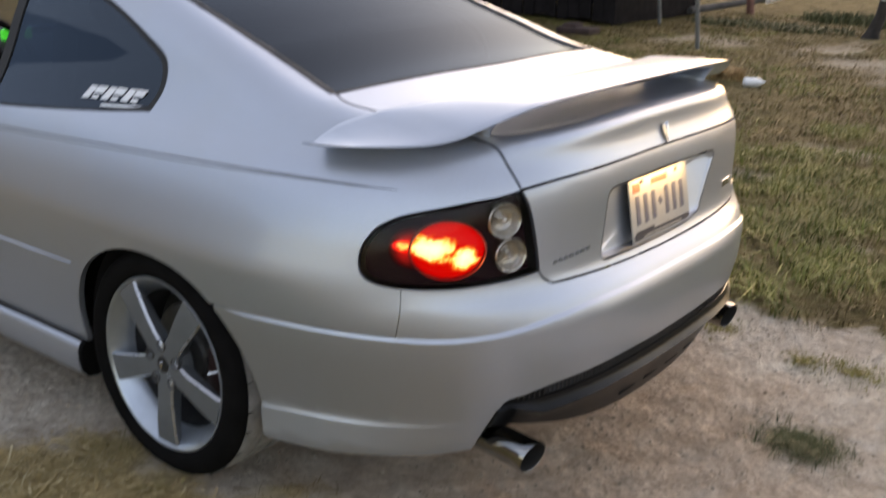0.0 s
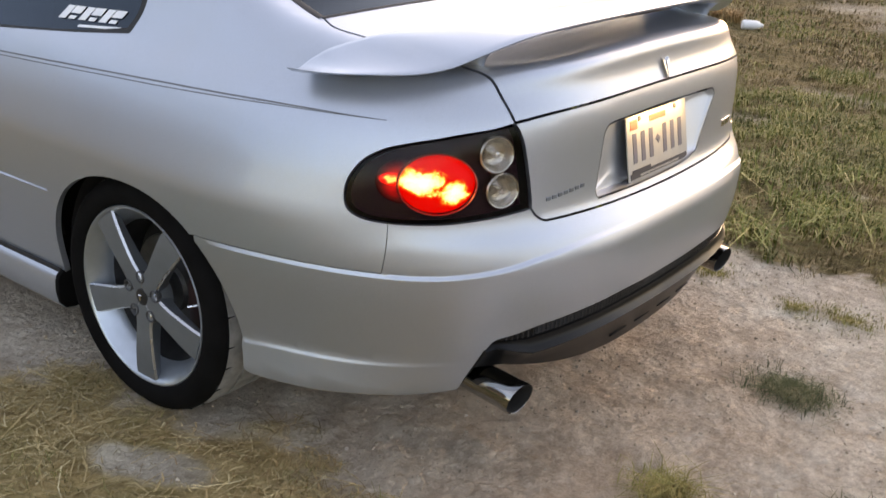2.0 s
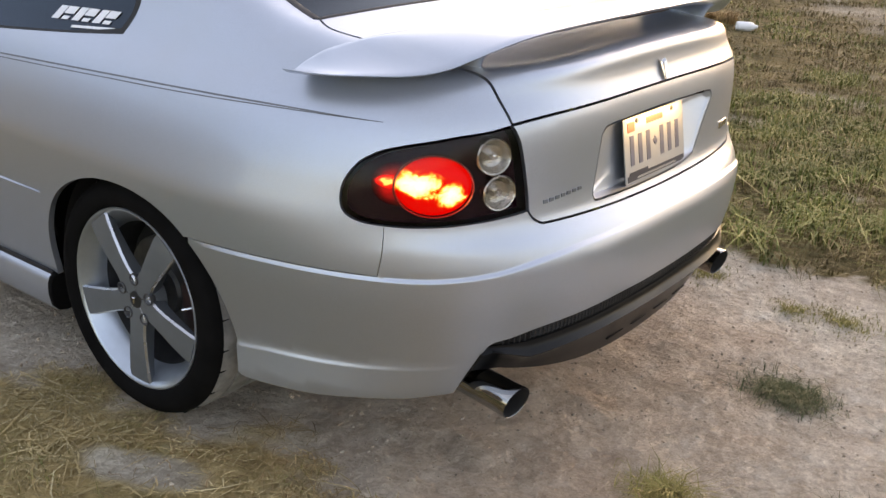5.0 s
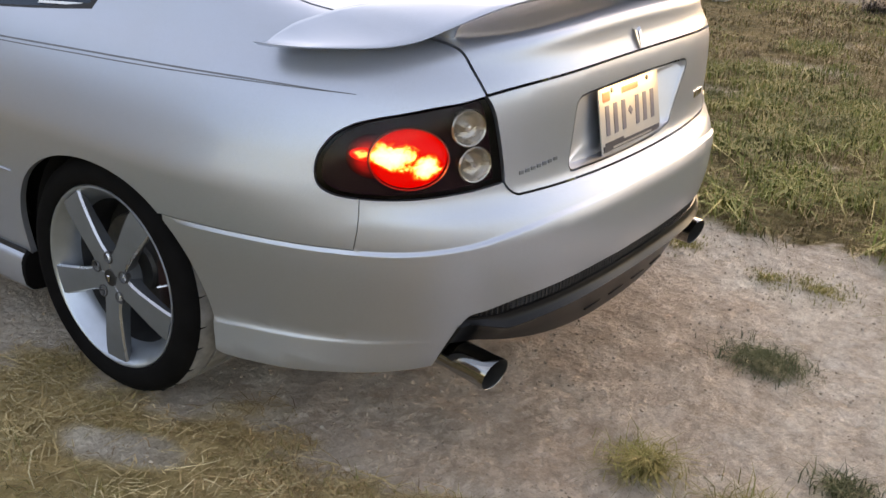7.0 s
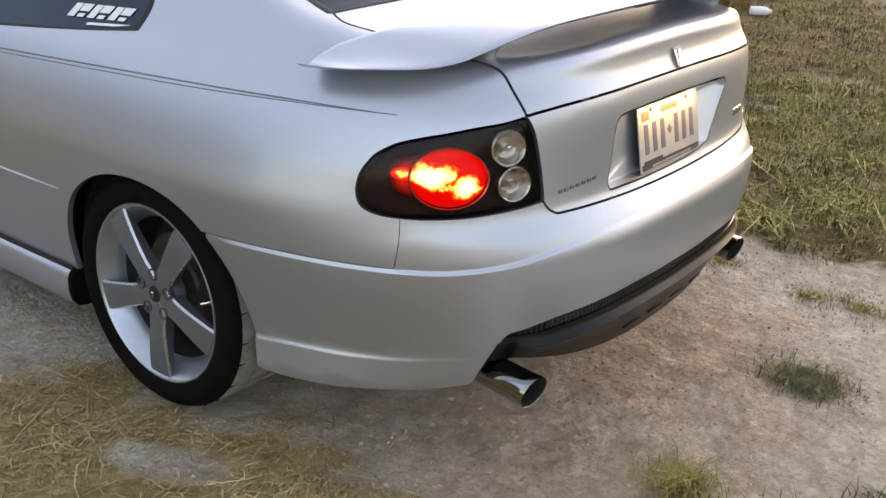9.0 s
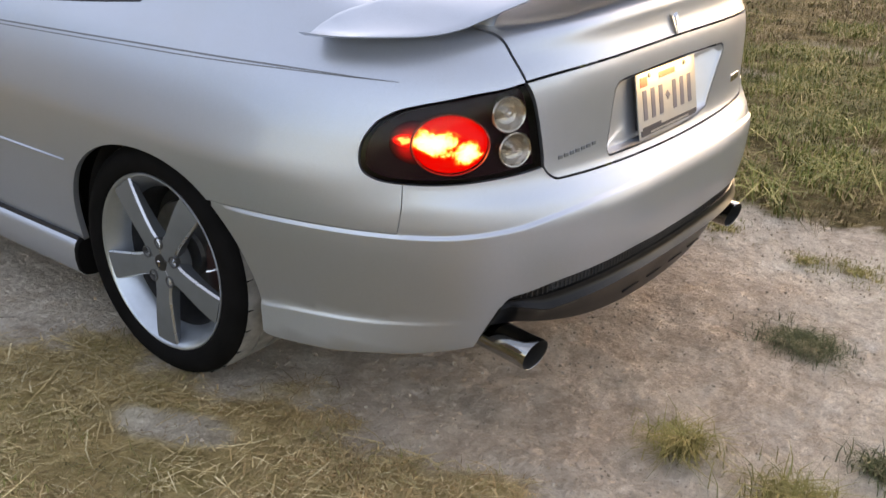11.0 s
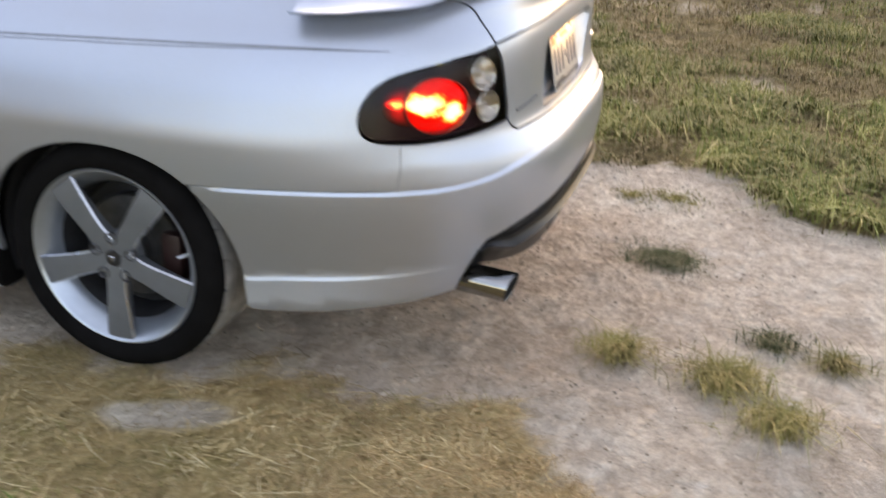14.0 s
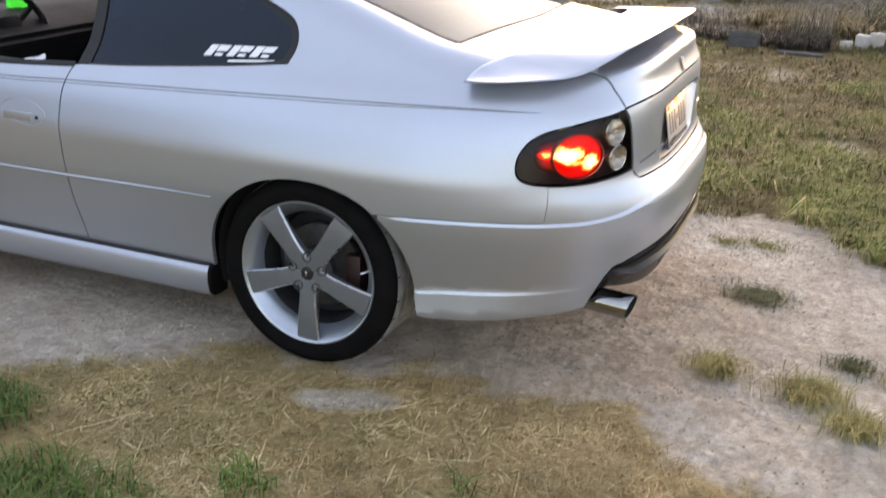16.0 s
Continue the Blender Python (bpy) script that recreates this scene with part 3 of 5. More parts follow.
    for x in np.linspace(-.386, -2.40, 24):
        k = .012 * (-.386 - x) / 2.0
        rings.append([(x, sy * y, z - k) for y, z in ((.84, .278), (.866, .274), (.879, .266), (.886, .250), (.887, .215), (.880, .178), (.866, .160), (.83, .150))])
    loft(bm, rings)
    skirt = part("sill_skirt", to_mesh("sill_skirt", bm, 50), SILVER, car, BODY_LABEL)
    bm = bmesh.new()
    loft(bm, [[(x, sy * y, z - .012 * (-.386 - x) / 2.0) for y, z in ((.84, .270), (.8715, .270), (.8715, .2825), (.84, .2825))] for x in np.linspace(-.388, -2.40, 24)])
    part("sill_seal", to_mesh("sill_seal", bm, 30), DARK, skirt, "black seam strip above the sill")
HOOD = outline([(-2.08, -.66, 1), (-2.4, -.70, .9), (-2.9, -.72, .8), (-3.35, -.70, .7)], [(-3.35, -.70, .7), (-3.5, -.4, .7), (-3.55, 0, .7), (-3.5, .4, .7), (-3.35, .70, .7)],
               [(-3.35, .70, .7), (-2.9, .72, .8), (-2.4, .70, .9), (-2.08, .66, 1)], rev(SHIELD_FOOT))
top_panel("hood", HOOD, SILVER, label=BODY_LABEL, grid=0.04)
fa = arch(-2.789, 0, 180)
NOSEL = [fa[-1], (-3.19, -.84, .45), (-3.3, -.80, .62), (-3.35, -.70, .72)]
NOSETOP = [(-3.35, -.70, .72), (-3.5, -.4, .735), (-3.55, 0, .74), (-3.5, .4, .735), (-3.35, .70, .72)]
NOSELOW = [(-3.16, -.84, .28), (-3.4, -.75, .24), (-3.6, -.4, .23), (-3.65, 0, .23), (-3.6, .4, .23), (-3.4, .75, .24), (-3.16, .84, .28)]
part("front_bumper", panel("front_bumper", outline(NOSEL, NOSETOP, mir(rev(NOSEL)), [mir(fa)[-1], (-3.16, .84, .28)], rev(NOSELOW), [(-3.16, -.84, .28), fa[-1]]), grid=0.04), SILVER, car, BODY_LABEL)


# dark inner shell and floor, wheel housings
def liner():
    us = np.concatenate([np.linspace(-3.3, U0, 90), np.linspace(U0, U0 + RU * math.pi, 70)[1:]])
    ps = np.linspace(-0.26, 0.30, 14) * RP
    uu, pp = np.meshgrid(us, ps, indexing="ij")
    q, n = skin(uu.ravel(), pp.ravel())
    q = q - n * 0.045
    me = bpy.data.meshes.new("inner_shell")
    ny = len(ps)
    faces = []
    for i in range(len(us) - 1):
        for j in range(ny - 1):
            f = [i * ny + j, (i + 1) * ny + j, (i + 1) * ny + j + 1, i * ny + j + 1]
            c = q[f].mean(0)
            near = min(math.hypot(c[0], c[2] - .32), math.hypot(c[0] + 2.789, c[2] - .32))
            lamp = .66 < c[0] < 1.0 and .50 < abs(c[1]) and .70 < c[2] < .95
            hollow = c[0] > .8 and abs(c[1]) < .36 and .68 < c[2] < .92
            if near > .42 and not lamp and not hollow:
                faces.append(f)
    left = len(q)
    verts = q.tolist()
    verts += [[x, -y, z] for x, y, z in verts]
    faces += [[i + left for i in f][::-1] for f in faces if q[f].mean(0)[0] < U0]
    me.from_pydata(verts, [], faces)
    return smooth(me)


part("inner_shell", liner(), DARK, car)
bm = bmesh.new()
box(bm, (-1.35, 0, .24), (2.0, 1.62, .03))
box(bm, (-2.9, 0, .24), (1.2, 1.0, .03))
box(bm, (-2.2, 0, .58), (.03, 1.56, .70))
box(bm, (.40, 0, .36), (.8, 1.0, .03))
part("floor_pan", bm, DARK, car)
for x in (0, -2.789):
    for s in (-1, 1):
        bmw = lathe([(.372, .838), (.370, .80), (.365, .52), (.02, .52)], pose(x, 0, .32) @ Matrix.Diagonal((1, s, 1, 1)), 40)
        for f in [f for f in bmw.faces if f.calc_center_median().z < (.36 if f.calc_center_median().x > x else .20)]:
            bmw.faces.remove(f)
        part("wheel_housing", to_mesh("wheel_housing", bmw), DARK, car)


# ---- wheels ----
LUG = plain("lug_recess", (0.06, 0.06, 0.062), 0.5, 0.4)
def spoke(bm):
    """One flat wide spoke along +x in the plane of the wheel; the outer side looks to -y."""
    prof = [(.018, .016, .001), (.042, .034, .0), (.060, .0335, -.001), (.085, .031, -.003), (.12, .033, -.005), (.17, .038, -.006), (.215, .042, -.005), (.237, .043, -.002)]
    rings = []
    for x, h, y in prof:
        d = .045 - .02 * (x - .045) / .19
        rings.append([(x, y + d, h * .75), (x, y + .006, h), (x, y, h - .0042), (x, y - .0015, 0), (x, y, -h + .0042), (x, y + .006, -h), (x, y + d, -h * .75)])
    loft(bm, rings, closed=True, cap0=True, cap1=True)
    return bm


def wheel(x, s):
    w = part("wheel", to_mesh("tyre", lathe([(.248, .008), (.252, -.006), (.262, -.012), (.287, -.017), (.304, -.012), (.318, .001), (.3255, .018), (.327, .022), (.327, .026), (.3285, .028), (.330, .075), (.3295, .077), (.3255, .078), (.3255, .086), (.3295, .087), (.330, .150),
                     (.3295, .151), (.3255, .152), (.3255, .160), (.3295, .161), (.3290, .220), (.3255, .221), (.3255, .228), (.3285, .229), (.327, .268), (.322, .280), (.305, .295), (.275, .285), (.248, .255), (.240, .11)], Matrix(), 80, True), 50), [RUBBER, TREAD], car, "low black tyre with a dusty tread")
    for f in w.data.polygons:
        if math.hypot(f.center.x, f.center.z) > .3205 and f.center.y > .012:
            f.material_index = 1
    w.matrix_basis = pose(x, -.873 * s, .318) @ (Matrix() if s > 0 else pose(0, 0, 0, 0, 0, 180))
    groove = None
    for i in range(26):
        if groove is None:
            groove = to_mesh("tread_groove", box(bmesh.new(), (0, .030, .3225), (.0024, .030, .0120)))
        part("tread_groove", groove, RUBBER, w).matrix_basis = pose(0, 0, 0, 0, 360 / 26 * i + 1.3 * math.sin(i * 2.1), 0)
    rimp = to_mesh("rim", lathe([(.240, .012), (.2505, .004), (.2515, -.003), (.249, -.007), (.244, -.006), (.240, .0), (.230, .010), (.214, .030), (.200, .055), (.192, .09), (.188, .20), (.222, .215), (.235, .21)], Matrix(), 80), 60)
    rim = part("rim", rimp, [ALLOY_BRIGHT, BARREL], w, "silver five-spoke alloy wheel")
    # deep barrel faces get a near-black colour for the shade inside the wheel
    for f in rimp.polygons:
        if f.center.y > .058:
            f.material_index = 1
    for k in range(5):
        bm = bmesh.new()
        spoke(bm)
        bm.transform(pose(0, 0, 0, 0, 90 + 72 * k, 0))
        sp = part("spoke", to_mesh("spoke", bm, 35), [ALLOY, CHAMFER], rim)
        for f in sp.data.polygons:
            f.material_index = 1 if f.index < 49 and f.index % 7 in (1, 4) else 0
        # lug pocket with its nut
        a = radians(90 + 72 * k)
        c = Matrix.Translation((.0575 * math.cos(a), 0, .0575 * math.sin(a)))
        part("lug_nut", to_mesh("lug_nut", lathe([(.0, .003), (.005, .003), (.0075, .006), (.0085, .02), (.0, .02)], c, 6), 30), STEEL, rim)
        part("lug_pocket", to_mesh("lug_pocket", lathe([(.0175, .004), (.0170, -.0035), (.0150, -.0048), (.0135, -.003), (.0125, .014), (.0, .015)], c, 16), 40), LUG, rim)
    bm = lathe([(.0, .004), (.02, .004), (.044, .008), (.066, .014), (.068, .020), (.068, .05), (.0, .06)], Matrix(), 40)
    part("hub", to_mesh("hub", bm, 40), ALLOY, rim)
    part("centre_cap", to_mesh("centre_cap", lathe([(.0, -.004), (.015, -.0036), (.0225, -.002), (.0245, .002)], Matrix(), 28), 40), BLACK, rim, "black centre cap with a small chrome mark")
    bm = bmesh.new()
    loft(bm, [[(-.006, -.0065, .008), (.006, -.0065, .008), (0, -.0065, -.012)], [(-.004, -.009, .006), (.004, -.009, .006), (0, -.009, -.008)]])
    part("cap_mark", bm, CHROME, rim)
    part("brake_disc", to_mesh("brake_disc", lathe([(.0, .085), (.065, .085), (.07, .095), (.145, .095), (.148, .10), (.148, .118), (.0, .118)], Matrix(), 48), 40), STEEL, w)
    # dark disc added to block light and stand in for shade behind the spokes
    part("dark_backing", to_mesh("dark_backing", lathe([(.0, .135), (.185, .135), (.187, .15), (.0, .16)], Matrix(), 40), 40), DARK, w)
    bm = bmesh.new()
    box(bm, (.135, .095, -.01), (.06, .06, .15), .015)
    part("caliper", to_mesh("caliper", bm), CALIPER, w, "dull red brake caliper")
    bm = bmesh.new()
    tube(bm, [(.224, .02, .045), (.214, -.004, .043), (.205, -.012, .041)], .0035, 8)
    part("valve_stem", to_mesh("valve_stem", bm), CHROME, rim)
    return w


for x in (0.0, -2.789):
    for s in (1, -1):
        wheel(x, s)


# ---- tail lamps ----
def glow(name, red, hot, strength):
    m, nt, nodes, links, b = material(name)
    n = noise_node(nt, 34, 6.0, 0.72)
    n.inputs["Distortion"].default_value = 0.4
    top = nodes.new("ShaderNodeMath")
    top.operation = "MAXIMUM"
    tc = nodes.new("ShaderNodeTexCoord")
    # the bulb itself and its broken image low in the reflector
    for k, (cx, cz, rx, rz) in enumerate(((-.026, .008, .062, .040), (.028, -.014, .034, .042))):
        g, mp = nodes.new("ShaderNodeTexGradient"), nodes.new("ShaderNodeMapping")
        g.gradient_type = "SPHERICAL"
        mp.inputs["Scale"].default_value = (1 / rx, 0, 1 / rz)
        mp.inputs["Location"].default_value = (-cx / rx, 0, -cz / rz)
        links.new(tc.outputs["Object"], mp.inputs[0])
        links.new(mp.outputs[0], g.inputs[0])
        links.new(g.outputs["Fac"], top.inputs[k])
    add = nodes.new("ShaderNodeMath")
    add.operation = "MULTIPLY_ADD"
    add.inputs[1].default_value = 1.5
    sub = nodes.new("ShaderNodeMath")
    sub.operation, sub.inputs[1].default_value = "SUBTRACT", 0.52
    links.new(n.outputs[0], sub.inputs[0])
    links.new(sub.outputs[0], add.inputs[0])
    links.new(top.outputs[0], add.inputs[2])
    r = ramp_node(nt, add.outputs[0], [(0.20, red), (0.27, (1.0, 0.06, 0.006)), (0.36, (1.0, 0.45, 0.05)), (0.54, hot)])
    s = ramp_node(nt, add.outputs[0], [(0.24, (.17, .17, .17)), (0.36, (.42, .42, .42)), (0.55, (.62, .62, .62)), (0.85, (1, 1, 1))])
    mul = nodes.new("ShaderNodeMath")
    mul.operation, mul.inputs[1].default_value = "MULTIPLY", strength
    links.new(s.outputs[0], mul.inputs[0])
    links.new(r.outputs[0], b.inputs["Emission Color"])
    links.new(mul.outputs[0], b.inputs["Emission Strength"])
    b.inputs["Base Color"].default_value = (0.16, 0.002, 0.002, 1)
    b.inputs["Roughness"].default_value = 0.25
    b.inputs["Specular IOR Level"].default_value = 0.12
    return m


GLOW = glow("lit_red_lens", (1.0, 0.004, 0.002), (1.0, 0.80, 0.32), 1.5)
def faint_glow(name, scale, grain, stops, strength):
    """A dark disc whose red glow is painted as emission, strongest at its heart and fading out."""
    m, nt, nodes, links, b = material(name)
    g, mp, tc = nodes.new("ShaderNodeTexGradient"), nodes.new("ShaderNodeMapping"), nodes.new("ShaderNodeTexCoord")
    g.gradient_type = "SPHERICAL"
    mp.inputs["Scale"].default_value = (scale[0], 0, scale[1])
    links.new(tc.outputs["Object"], mp.inputs[0])
    links.new(mp.outputs[0], g.inputs[0])
    n = noise_node(nt, grain, 3.0)
    mul = nodes.new("ShaderNodeMath")
    mul.operation = "MULTIPLY"
    links.new(g.outputs["Fac"], mul.inputs[0])
    links.new(n.outputs[0], mul.inputs[1])
    r = ramp_node(nt, mul.outputs[0], stops)
    links.new(r.outputs[0], b.inputs["Emission Color"])
    b.inputs["Emission Strength"].default_value = strength
    b.inputs["Base Color"].default_value = (0.007, 0.0025, 0.003, 1)
    b.inputs["Roughness"].default_value = 0.3
    b.inputs["Specular IOR Level"].default_value = 0.06
    return m


GLOW_FAINT = faint_glow("faint_red_spill", (19, 20), 40, [(.0, (.0, 0, 0)), (.12, (.05, .001, .001)), (.5, (.60, .008, .006))], 0.8)
GLOW_DIM = faint_glow("dim_red_reflector", (50, 50), 110, [(.0, (.02, 0, 0)), (.10, (.45, .004, .003)), (.24, (1.0, .02, .008)), (.32, (1.0, .45, .10))], 0.9)
BEZEL = plain("lamp_bezel", (0.014, 0.0035, 0.006), 0.30, rough_vary=0.04)
BEZEL.node_tree.nodes["Principled BSDF"].inputs["Specular IOR Level"].default_value = 0.06
REFLECTOR = plain("lamp_reflector", (0.50, 0.46, 0.39), 0.16, 1.0, bumpy=0.004, scale=60)
RING = plain("red_chrome_ring", (0.55, 0.16, 0.13), 0.2, 0.9)
LAMP = outline(LAMP_TOP, LAMP_BOT, rev(LID_SIDE))


def disc_frame(center, sgn):
    q, n = on_skin([center])
    c, n = Vector(q[0]), Vector(n[0])
    zax = Vector((0, 0, 1))
    yax = -n
    xax = yax.cross(zax).normalized()
    zax = xax.cross(yax)
    m = Matrix((xax, yax, zax)).transposed().to_4x4()
    m.translation = c
    return (Matrix.Diagonal((1, sgn, 1, 1)) @ m)


for s in (False, True):
    sg = -1 if s else 1
    lamp = part("tail_lamp", panel("tail_lamp", LAMP, mirror=s, sink=0.034, gap=0.003, lip=-0.031, grid=0.02), BEZEL, car, "black-housed tail lamp with a lit red lens")
    cover = part("lamp_cover", panel("lamp_cover", LAMP, mirror=s, sink=0.001, gap=0.0035, lip=0.004, grid=0.02), LENS, lamp, "clear glossy cover")
    cover.visible_shadow = False
    m = disc_frame((.858, -.726, .797), sg)
    ob = part("red_lens", to_mesh("red_lens", lathe([(0, .012), (.02, .0125), (.04, .015), (.056, .021), (.063, .029), (.065, .04)], Matrix(), 48), 60), GLOW, lamp, "round red lens glowing orange at its heart")
    ob.matrix_basis = m @ Matrix.Diagonal((1.28, 1, 1, 1))
    ob = part("lens_ring", to_mesh("lens_ring", lathe([(.0645, .022), (.0665, .019), (.069, .022), (.069, .045)], Matrix(), 48), 40), RING, lamp)
    ob.matrix_basis = m @ Matrix.Diagonal((1.28, 1, 1, 1))
    mf = disc_frame((.795, -.776, .800), sg)
    # emissive disc added for the lens's red light falling on the bezel
    ob = part("red_surround", to_mesh("red_surround", lathe([(0, .0285), (.03, .029), (.045, .031), (.052, .036)], Matrix(), 36), 60), GLOW_FAINT, lamp, "dark disc glowing with the lens's red spill on the bezel")
    ob.matrix_basis = mf @ Matrix.Diagonal((1.15, 1, .95, 1))
    m2 = disc_frame((.776, -.787, .806), sg)
    ob = part("side_glow", to_mesh("side_glow", lathe([(0, .024), (.012, .025), (.02, .030)], Matrix(), 20), 60), GLOW_DIM, lamp, "dim red side reflector")
    ob.matrix_basis = m2 @ Matrix.Diagonal((1.7, 1, .85, 1))
    for c in ((.941, -.623, .863), (.948, -.605, .779)):
        m = disc_frame(c, sg)
        ob = part("reversing_lamp", to_mesh("reversing_lamp", lathe([(.0, .030), (.012, .028), (.024, .024), (.032, .016), (.0355, .010), (.0385, .008), (.041, .011), (.0415, .035)], Matrix(), 40), 25), REFLECTOR, lamp, "round clear reversing lamp with a bright ring")
        ob.matrix_basis = m
        ob = part("bulb", to_mesh("bulb", lathe([(.0, .008), (.006, .009), (.009, .014), (.009, .03)], Matrix(), 16), 40), CHROME, lamp)
        ob.matrix_basis = m
        ob = part("reversing_lens", to_mesh("reversing_lens", lathe([(.0, .006), (.02, .0065), (.034, .009)], Matrix(), 32), 40), LENS, lamp)
        ob.matrix_basis = m
        ob.visible_shadow = False


# ---- rear spoiler ----
def spoiler():
    st = [(-.796, (.502, 1.011), (.512, 1.010), .003), (-.787, (.505, 1.016), (.570, 1.011), .005), (-.772, (.512, 1.024), (.630, 1.013), .008), (-.750, (.525, 1.037), (.690, 1.017), .011), (-.705, (.56, 1.055), (.782, 1.025), .015), (-.665, (.59, 1.068), (.838, 1.040), .020),
          (-.625, (.615, 1.075), (.878, 1.064), .022), (-.58, (.64, 1.081), (.908, 1.085), .022), (-.53, (.665, 1.087), (.930, 1.101), .022), (-.47, (.685, 1.091), (.946, 1.111), .021), (-.36, (.70, 1.095), (.961, 1.119), .021),
          (-.18, (.71, 1.098), (.968, 1.123), .021), (0, (.712, 1.099), (.970, 1.124), .021)]
    st = st + [(-y, a, b, t) for y, a, b, t in st[-2::-1]]
    yy = np.array([s[0] for s in st])
    cols = np.array([[s[1][0], s[1][1], s[2][0], s[2][1], s[3]] for s in st])
    par = np.linspace(0, 1, len(st))
    fine = np.linspace(0, 1, 90)
    f = [curve(list(zip(par, cols[:, k]))) for k in range(5)]
    fy = curve(list(zip(par, yy)))
    rings = []
    for t in fine:
        y = float(fy(t))
        lx, lz, tx, tz, th = (float(g(t)) for g in f)
        sw = .05 * max(0, (abs(y) - .55) / .24)
        ring = []
        for a in np.linspace(0, 2 * math.pi, 20, endpoint=False):
            u = 0.5 - 0.5 * math.cos(a)
            h = math.sin(a)
            thick = th * (0.55 + 0.9 * math.sin(math.pi * min(1, u * 0.9 + 0.08))) * 0.6
            camb = -0.012 * math.sin(math.pi * u)
            yo = y + (0.5 - u) * sw * (1 if y < 0 else -1) * 1.4 * (1 if abs(y) > .01 else 0)
            ring.append((lx + (tx - lx) * u, yo, lz + (tz - lz) * u + camb + math.copysign(abs(h) ** 0.7, h) * thick))
        rings.append(ring)
    bm = bmesh.new()
    loft(bm, rings)
    return to_mesh("spoiler", bm, 60)


wing = part("spoiler", spoiler(), SILVER, car, "raised silver boot spoiler")
for s in (-1, 1):
    bm = bmesh.new()
    rings = []
    for z, rx, ry, cx in ((1.00, .085, .024, .755), (1.03, .085, .020, .757), (1.05, .09, .020, .76), (1.066, .10, .026, .765), (1.08, .115, .040, .77)):
        rings.append([(cx + rx * math.cos(a), s * (.560 + .012 * (z - 1.0) / .1) + ry * math.sin(a), z) for a in np.linspace(0, 2 * math.pi, 20, endpoint=False)])
    loft(bm, rings)
    part("spoiler_foot", to_mesh("spoiler_foot", bm, 70), SILVER, wing)
bm = bmesh.new()
box(bm, (.930, 0, 1.108), (.016, .24, .008), .002)
part("stop_lamp", to_mesh("stop_lamp", bm), CALIPER, car, "narrow dark red high stop lamp")

# ---- lower valance, exhausts ----
VALANCE_TOP = [(p[0], p[1], p[2]) for p in BLACK_EDGE]


def tail_x(y, z):
    n = float(CORNER(z))
    return float(TAIL(z)) * max(0.0, 1 - (abs(y) / float(SIDE(z))) ** n) ** (1 / n)


def valance():
    """Black insert: a mesh band under the cover, a rounded bar, and the lower apron."""
    rings = []
    for y in np.linspace(-.652, .652, 81):
        zt = float(np.interp(y, [-.656, -.645, -.640, -.63, -.60, -.53, -.415, -.25, 0, .25, .415, .53, .60, .63, .64, .645, .656], [.29, .362, .403, .427, .434, .449, .455, .457, .453, .457, .455, .449, .434, .427, .403, .362, .29]))
        k = min(1, (.656 - abs(y)) / .12)
        x0 = tail_x(y, zt)
        prof = [(.006, -.014), (-.002, -.006), (-.003, -.011), (-.026, -.008), (-.028, -.001), (-.039, -.001), (-.049, .004), (-.057, .010), (-.061, .013), (-.064, .011), (-.068, .0)]
        zs = [zt + (dz * k if dz < 0 else dz) for dz, dx in prof]
        xs = [x0 + dx for dz, dx in prof]
        zl = .268 + .072 * min(1.0, abs(y) / .56) ** 2
        for f in (.3, .65, 1.0):
            zs.append(zs[10] + (min(zl, zs[10] - .004) - zs[10]) * f)
            xs.append(x0 - .004 - .046 * f)
        zs.append(zs[-1] - .002)
        xs.append(x0 - .12)
        rings.append([(a, y, b) for a, b in zip(xs, zs)])
    bm = bmesh.new()
    loft(bm, rings, closed=False, cap0=False, cap1=False)
    return to_mesh("valance", bm, 32)


val = part("rear_valance", valance(), SATIN, car, "black plastic lower insert with a mesh band")
for y in np.arange(-.5875, .588, .0125):
    zt = float(np.interp(abs(y), [0, .25, .415, .53, .60], [.453, .457, .455, .449, .434]))
    x0 = tail_x(y, zt)
    bm = bmesh.new()
    box(bm, (x0 - .007, y, zt - .0145), (.006, .004, .022), .0)
    part("mesh_bar", bm, BLACK, val)
for zo in (.008, .0145, .021):
    bm = bmesh.new()
    tube(bm, [(tail_x(y, .45) - .006, y, float(np.interp(abs(y), [0, .25, .415, .53], [.453, .457, .455, .449])) - zo) for y in np.linspace(-.52, .52, 30)], .0018, 5)
    part("mesh_bar", to_mesh("mesh_bar", bm), BLACK, val)
# slots in the apron, each a dark box coloured as a shaded opening over a thin lip
for y in (-.15, -.02, .11, .23):
    z = .316 + .03 * (abs(y) / .56) ** 2
    x = tail_x(y, .42) - .036
    tilt = pose(x, y, z, 0, 0, -math.degrees(math.atan2(tail_x(y + .02, .42) - tail_x(y - .02, .42), .04)))
    bm = bmesh.new()
    box(bm, (0, 0, 0), (.016, .075, .011), .004, tilt)
    vent = part("apron_vent", to_mesh("apron_vent", bm), SOOT_AND_SHADE, val)
    bm = bmesh.new()
    box(bm, (.003, 0, -.008), (.016, .082, .004), .0015, tilt)
    part("vent_lip", to_mesh("vent_lip", bm), SATIN, vent)

